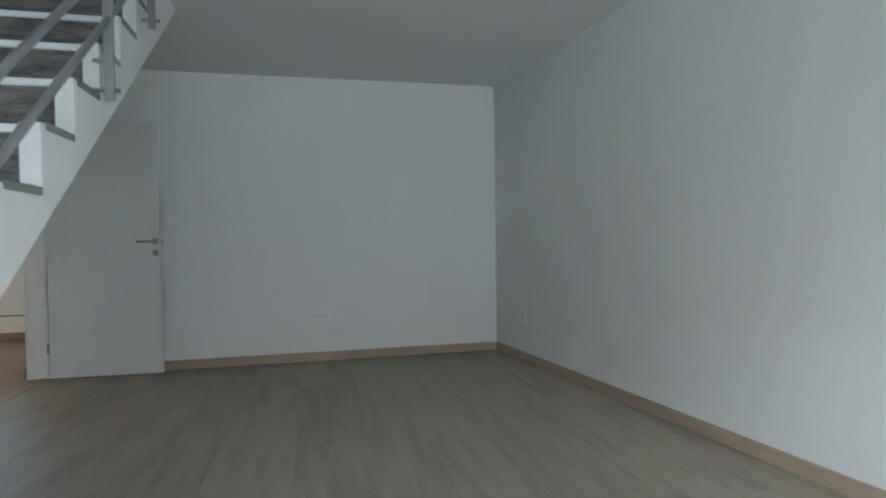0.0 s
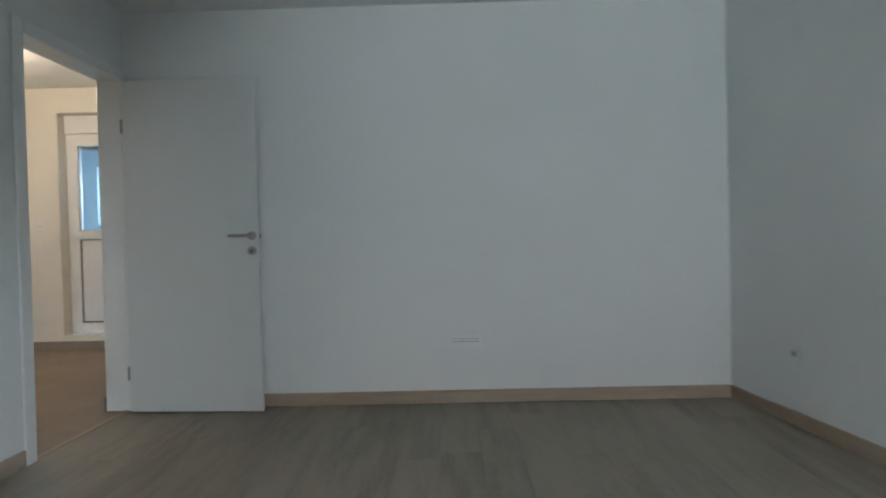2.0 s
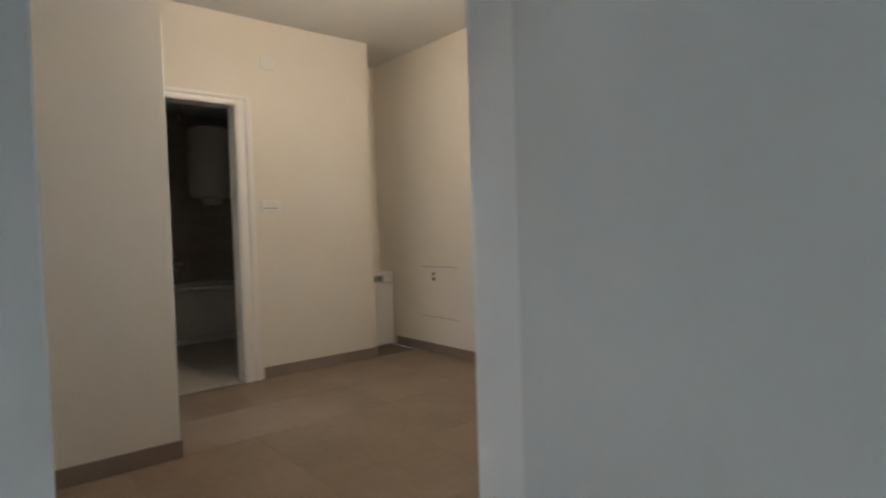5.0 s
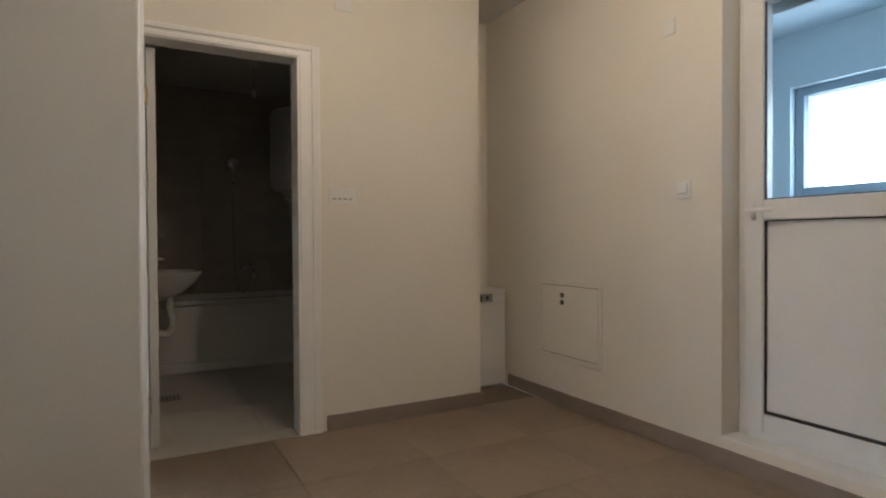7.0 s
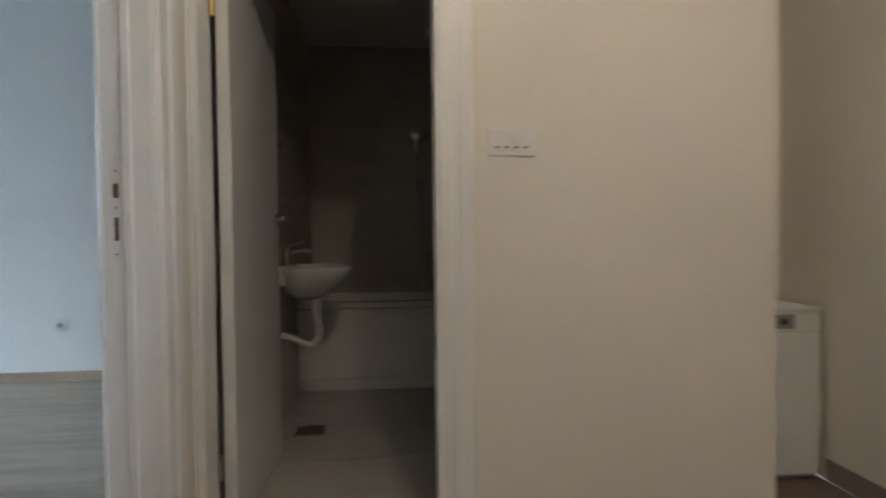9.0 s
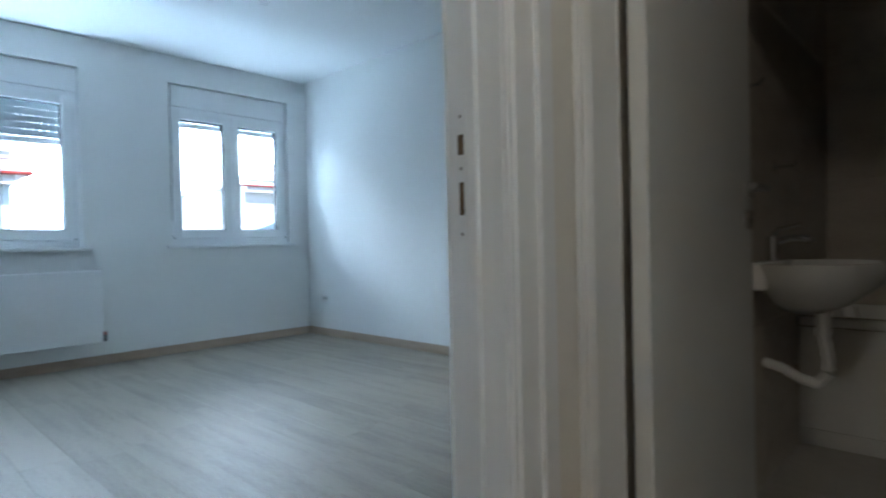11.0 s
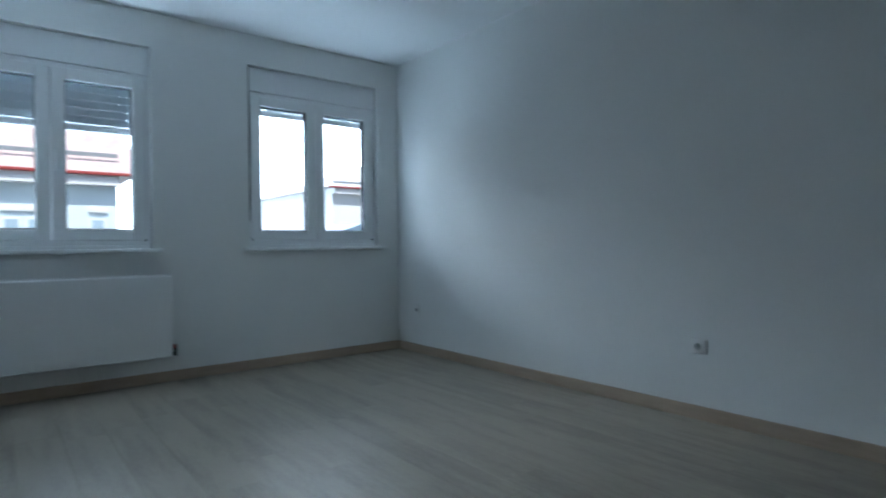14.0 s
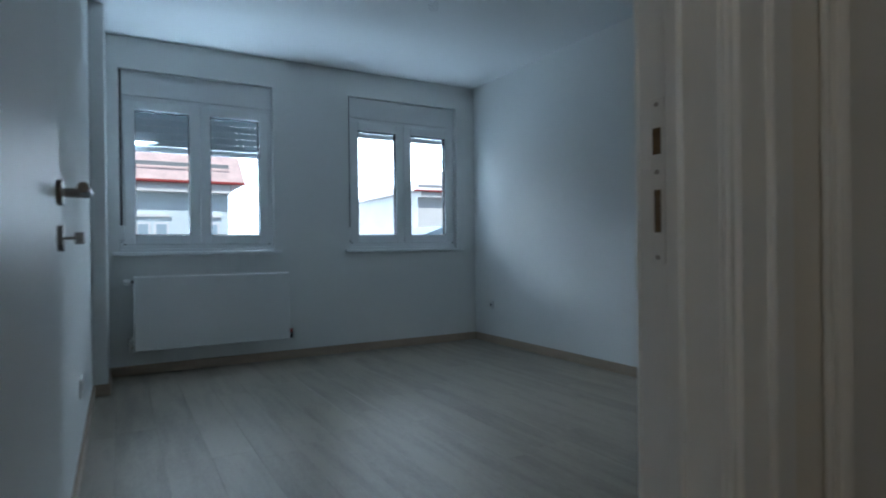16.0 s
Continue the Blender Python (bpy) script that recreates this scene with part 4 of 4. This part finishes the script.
# small accessories on the basin wall
for n, (x, z, l) in enumerate(((-4.15, 1.03, "chrome towel hook on the tiled wall"), (-4.75, 1.19, "small chrome hook on the tiled wall"), (-4.3, 1.42, "chrome shelf bracket on the tiled wall"))):
    hk = thing("wall_hook", (x, RY, z), l, "hook")
    part("rosette", cyl((x, RY, z), (x, RY + 0.012, z), 0.020), M_CHROME, hk, smooth=True)
    part("arm", tube([(x, RY + 0.012, z), (x, RY + 0.07, z), (x, RY + 0.085, z + 0.02)], 0.006, 8), M_CHROME, hk, smooth=True)

# ---------- stair ----------
RISE, RUN, SY0 = 0.2, 0.25, -4.645
stair = thing("staircase", (0.65, SY0, 0), "white staircase with dark carpeted risers and closed side", "staircase")
N_ST = 14
side = bmesh.new()
prof = []
for i in range(N_ST):
    prof += [(SY0 + i * RUN, i * RISE), (SY0 + i * RUN, (i + 1) * RISE)]
prof.append((SY0 + N_ST * RUN, N_ST * RISE))
low = [(SY0 + N_ST * RUN, N_ST * RISE - 0.22), (SY0 + 0.025, 0.0)]
outline = prof + low
f0 = [side.verts.new((SX - 0.05, y, z)) for y, z in outline]
f1 = [side.verts.new((SX, y, z)) for y, z in outline]
side.faces.new(f0), side.faces.new(f1[::-1])
for i in range(len(outline)):
    j = (i + 1) % len(outline)
    side.faces.new((f0[i], f0[j], f1[j], f1[i]))
part("side_string", side, M_WALL, stair)
soff = bmesh.new()
v = [soff.verts.new(p) for p in ((0.05, low[1][0], 0.0), (SX - 0.0505, low[1][0], 0.0), (SX - 0.0505, low[0][0], low[0][1]), (0.05, low[0][0], low[0][1]))]
face = soff.faces.new(v)
r = bmesh.ops.extrude_face_region(soff, geom=[face])
bmesh.ops.translate(soff, vec=(0, 0, 0.06), verts=[q for q in r["geom"] if isinstance(q, bmesh.types.BMVert)])
part("soffit", soff, M_WALL, stair)
for i in range(N_ST):
    y, z = SY0 + i * RUN, i * RISE
    part("riser", box(0.05, SX - 0.055, y - 0.004, y + 0.012, z + 0.004, z + RISE - 0.028), M_CARPET, stair, "dark streaked riser")
    part("tread", box(0.05, SX - 0.055, y - 0.012, y + RUN - 0.006, z + RISE - 0.027, z + RISE - 0.002, 0.003), M_PLASTIC, stair)
    part("end_trim", box(SX - 0.054, SX + 0.004, y - 0.014, y + 0.02, z + 0.006, z + RISE + 0.004, 0.002), M_PLASTIC, stair)
    part("tread_edge", box(SX - 0.054, SX + 0.006, y + 0.0205, y + RUN - 0.0145, z + RISE - 0.012, z + RISE + 0.012, 0.002), M_TREADEDGE, stair)

rail = thing("stair_railing", (SX + 0.03, SY0, 0), "grey painted metal stair railing with diagonal bars", "railing")


def on_slope(y, up):
    return (SX + 0.045, y, (y - SY0) / RUN * RISE + RISE + up)


for up, rr in ((0.12, 0.013), (0.32, 0.013), (0.52, 0.013), (0.72, 0.013), (0.95, 0.020)):
    part("bar", cyl(on_slope(SY0 + 0.1, up), on_slope(SY0 + N_ST * RUN - 0.2, up), rr, n=14), M_GREYMETAL, rail, smooth=True)
for y in (-4.6, -2.68, -2.06):
    x, _, z = on_slope(y, 0)
    p = part("post", box(x - 0.017, x + 0.017, y - 0.009, y + 0.009, z - 0.19, z + 1.0, 0.002), M_GREYMETAL, rail)
    for dz in (-0.15, -0.04):
        part("bolt", cyl((SX - 0.01, y, z + dz), (x + 0.036, y, z + dz), 0.008, n=10), M_STEEL, p)

# ---------- outside ----------
# added glowing panel in place of the sky; it also lights the rooms
structure("backdrop", box(-75, 65, -60.2, -60, -4.2, 42), M_SKYGLOW, "glowing panel standing in for the sky behind the houses")
structure("ground", box(-400, 400, -400, 400, -4.3, -4.2), M_GROUND, "grey asphalt ground far below")


def house(name, x0, x1, y0, y1, eave, ridge, facade, windows, label, base=-4.2, roof=None, hip=0.0):
    h = thing(name, ((x0 + x1) / 2, (y0 + y1) / 2, base), label, "house")
    part("wall", box(x0, x1, y0, y1, base, eave), facade, h)
    bm = bmesh.new()
    o = 0.45
    ym = (y0 + y1) / 2
    a = [bm.verts.new(p) for p in ((x0 - o, y1 + o, eave), (x1 + o, y1 + o, eave), (x1 + o - hip, ym, ridge), (x0 - o + hip, ym, ridge), (x0 - o, y0 - o, eave), (x1 + o, y0 - o, eave))]
    bm.faces.new(a[:4]), bm.faces.new((a[3], a[2], a[5], a[4])), bm.faces.new((a[0], a[3], a[4])), bm.faces.new((a[1], a[5], a[2])), bm.faces.new((a[0], a[4], a[5], a[1]))
    rf = part("roof", bm, roof or M_ROOF, h, "sunlit tiled pitched roof")
    part("gutter", box(x0 - o, x1 + o, y1 + o + 0.003, y1 + o + 0.10, eave - 0.04, eave + 0.05, 0.02), M_RED, rf, "dark red gutter")
    part("snow_guard", box(x0, x1, y1 + 0.05, y1 + 0.07, eave + (ridge - eave) * 0.12, eave + (ridge - eave) * 0.12 + 0.12), M_GREYMETAL, rf)
    part("cornice", box(x0 - 0.02, x1 + 0.02, y1 + 0.004, y1 + 0.40, eave - 0.30, eave - 0.005), M_FACADE2, h)
    for wx, wz, ww, wh in windows:
        w = part("window", box(wx - ww / 2, wx + ww / 2, y1 + 0.002, y1 + 0.05, wz, wz + wh), M_PVC, h)
        part("pane", box(wx - ww / 2 + 0.07, wx + ww / 2 - 0.07, y1 + 0.0505, y1 + 0.056, wz + 0.07, wz + wh - 0.07), M_LOGGIA, w)
        part("lintel", box(wx - ww / 2 - 0.02, wx + ww / 2 + 0.02, y1 + 0.002, y1 + 0.10, wz + wh + 0.15, wz + wh + 0.24), M_FACADE2, w)
    return h


house("house", -5.45, 9.0, -28.0, -19.0, 3.05, 7.4, M_FACADE, [(x, 0.95, 0.42, 0.9) for x in (-4.95, -3.5, -3.0, -1.5, -1.0)],
      "pale blue house with a red roof across the street")
house("house", -40.0, -15.9, -36.0, -26.0, 3.9, 5.9, M_FACADE2, [(-24.5, 1.7, 1.0, 1.2), (-21.5, 1.7, 1.0, 1.2), (-18.5, 1.7, 1.0, 1.2)], "cream house with a pale roof further off", roof=M_PALEROOF, hip=5.0)
shed = thing("porch_roof", (-11.5, -18, -4.2), "low dark blue sloping porch roof", "roof")
bm = bmesh.new()
v = [bm.verts.new(p) for p in ((-12.6, -17.2, 1.55), (-10.2, -17.2, 0.75), (-10.2, -19.5, 0.75), (-12.6, -19.5, 1.55))]
f = bm.faces.new(v)
r = bmesh.ops.extrude_face_region(bm, geom=[f])
bmesh.ops.translate(bm, vec=(0, 0, 0.22), verts=[q for q in r["geom"] if isinstance(q, bmesh.types.BMVert)])
part("roof_slab", bm, M_BLUEFRAME, shed)
for x in (-12.4, -10.4):
    part("post", box(x - 0.06, x + 0.06, -17.5, -17.38, -4.2, 0.85), M_GREYMETAL, shed)
lamp = thing("street_lamp", (-16.0, -20.0, -4.2), "grey street lamp on a tall pole", "street lamp")
part("pole", cyl((-16.6, -20, -4.2), (-16.6, -20, 4.35), 0.08, 0.05), M_GREYMETAL, lamp, smooth=True)
part("arm", tube([(-16.6, -20, 4.35), (-16.3, -20, 4.5), (-15.6, -20, 4.52)], 0.035), M_GREYMETAL, lamp, smooth=True)
part("head", box(-15.9, -15.1, -20.12, -19.88, 4.44, 4.55, 0.03, 2), M_GREYMETAL, lamp)

# ---------- planks and tiles ----------
random.seed(4)


def planks(floor, x0, x1, y0, y1, w, ln, lo):
    """Laminate planks along y as pieces of the floor, with bevelled joints."""
    cache = {}
    n = 0
    x = x0
    while x < x1 - 0.01:
        xe = min(x + w, x1)
        y = y0 - random.uniform(0.1, 0.9) * ln
        while y < y1 - 0.01:
            ya, yb = max(y, y0), min(y + ln, y1)
            if yb - ya > 0.02:
                key = (round(xe - x, 3), round(yb - ya, 2))
                if key not in cache:
                    bm = bmesh.new()
                    hx, hy = (xe - x) / 2 - 0.0004, (yb - ya) / 2 - 0.0004
                    c = 0.0007
                    b0 = [bm.verts.new((sx * hx, sy * hy, -0.0078)) for sx, sy in ((-1, -1), (1, -1), (1, 1), (-1, 1))]
                    b1 = [bm.verts.new((sx * hx, sy * hy, -c)) for sx, sy in ((-1, -1), (1, -1), (1, 1), (-1, 1))]
                    b2 = [bm.verts.new((sx * (hx - c), sy * (hy - c), 0)) for sx, sy in ((-1, -1), (1, -1), (1, 1), (-1, 1))]
                    for q in range(4):
                        k = (q + 1) % 4
                        bm.faces.new((b0[q], b0[k], b1[k], b1[q])), bm.faces.new((b1[q], b1[k], b2[k], b2[q]))
                    bm.faces.new(b2)
                    cache[key] = mesh_of("plank", bm, lo)
                ob = new("plank", cache[key])
                ob.location = ((x + xe) / 2, (ya + yb) / 2, 0)
                ob.parent = floor
                n += 1
            y += ln
        x += w


def tiles(parent, origin, u, v, nu, nv, su, sv, material, name="tile", gap=0.0014, depth=0.005):
    """A field of tiles from origin along u and v, the last row and column cut to nu and nv metres."""
    o, u, v = Vector(origin), Vector(u), Vector(v)
    n = u.cross(v)
    a = 0.0
    while a < nu - 0.01:
        b = 0.0
        while b < nv - 0.01:
            w, h = min(su, nu - a), min(sv, nv - b)
            bm = bmesh.new()
            lo = [bm.verts.new(o + u * (a + p) + v * (b + q)) for p, q in ((gap, gap), (w, gap), (w, h), (gap, h))]
            c = 0.0006
            hi = [bm.verts.new(o + u * (a + p) + v * (b + q) + n * depth) for p, q in ((gap + c, gap + c), (w - c, gap + c), (w - c, h - c), (gap + c, h - c))]
            bm.faces.new(hi)
            for k in range(4):
                bm.faces.new((lo[k], lo[(k + 1) % 4], hi[(k + 1) % 4], hi[k]))
            ob = new(name, mesh_of(name, bm, material))
            ob.parent = parent
            b += sv
        a += su


tiles(floor_hall, (FX, -2.2, -0.005), (1, 0, 0), (0, 1, 0), -0.0 - FX, PY + 2.2, 0.6, 0.6, M_TILE)
tiles(floor_hall, (BW, RY, -0.005), (1, 0, 0), (0, 1, 0), FX - BW, PY - RY, 0.6, 0.6, M_TILE)
tiles(floor_bath, (BB, RY, -0.006), (1, 0, 0), (0, 1, 0), BW - 0.02 - BB, BN - RY, 0.6, 0.6, M_BATHFLOOR, depth=0.006)
wall_w = bpy.data.objects["wall_bathroom_west"]
wall_s = bpy.data.objects["wall_bathroom_south"]
wall_n = bpy.data.objects["wall_bathroom_north"]
tiles(wall_w, (BB, BN, 0), (0, -1, 0), (0, 0, 1), BN - RY, BC, 0.6, 0.6, M_BATHWALL, gap=0.002, depth=-0.004)
tiles(wall_s, (BB, RY, 0), (1, 0, 0), (0, 0, 1), BW - 0.12 - BB, BC, 0.6, 0.6, M_BATHWALL, gap=0.002, depth=-0.004)
tiles(wall_n, (BB, BN, 0), (1, 0, 0), (0, 0, 1), BW - 0.12 - BB, BC, 0.6, 0.6, M_BATHWALL, gap=0.002, depth=0.004)
planks(floor_bed, BR, BL, BS, -0.30, 0.193, 1.28, M_PLANK)
planks(floor_bed, HDOOR[0], HDOOR[1], -0.30, RY, 0.193, 1.28, M_PLANK)
planks(floor_living, 0, LX + 1.1, LS, 0, 0.193, 1.28, M_PLANK)
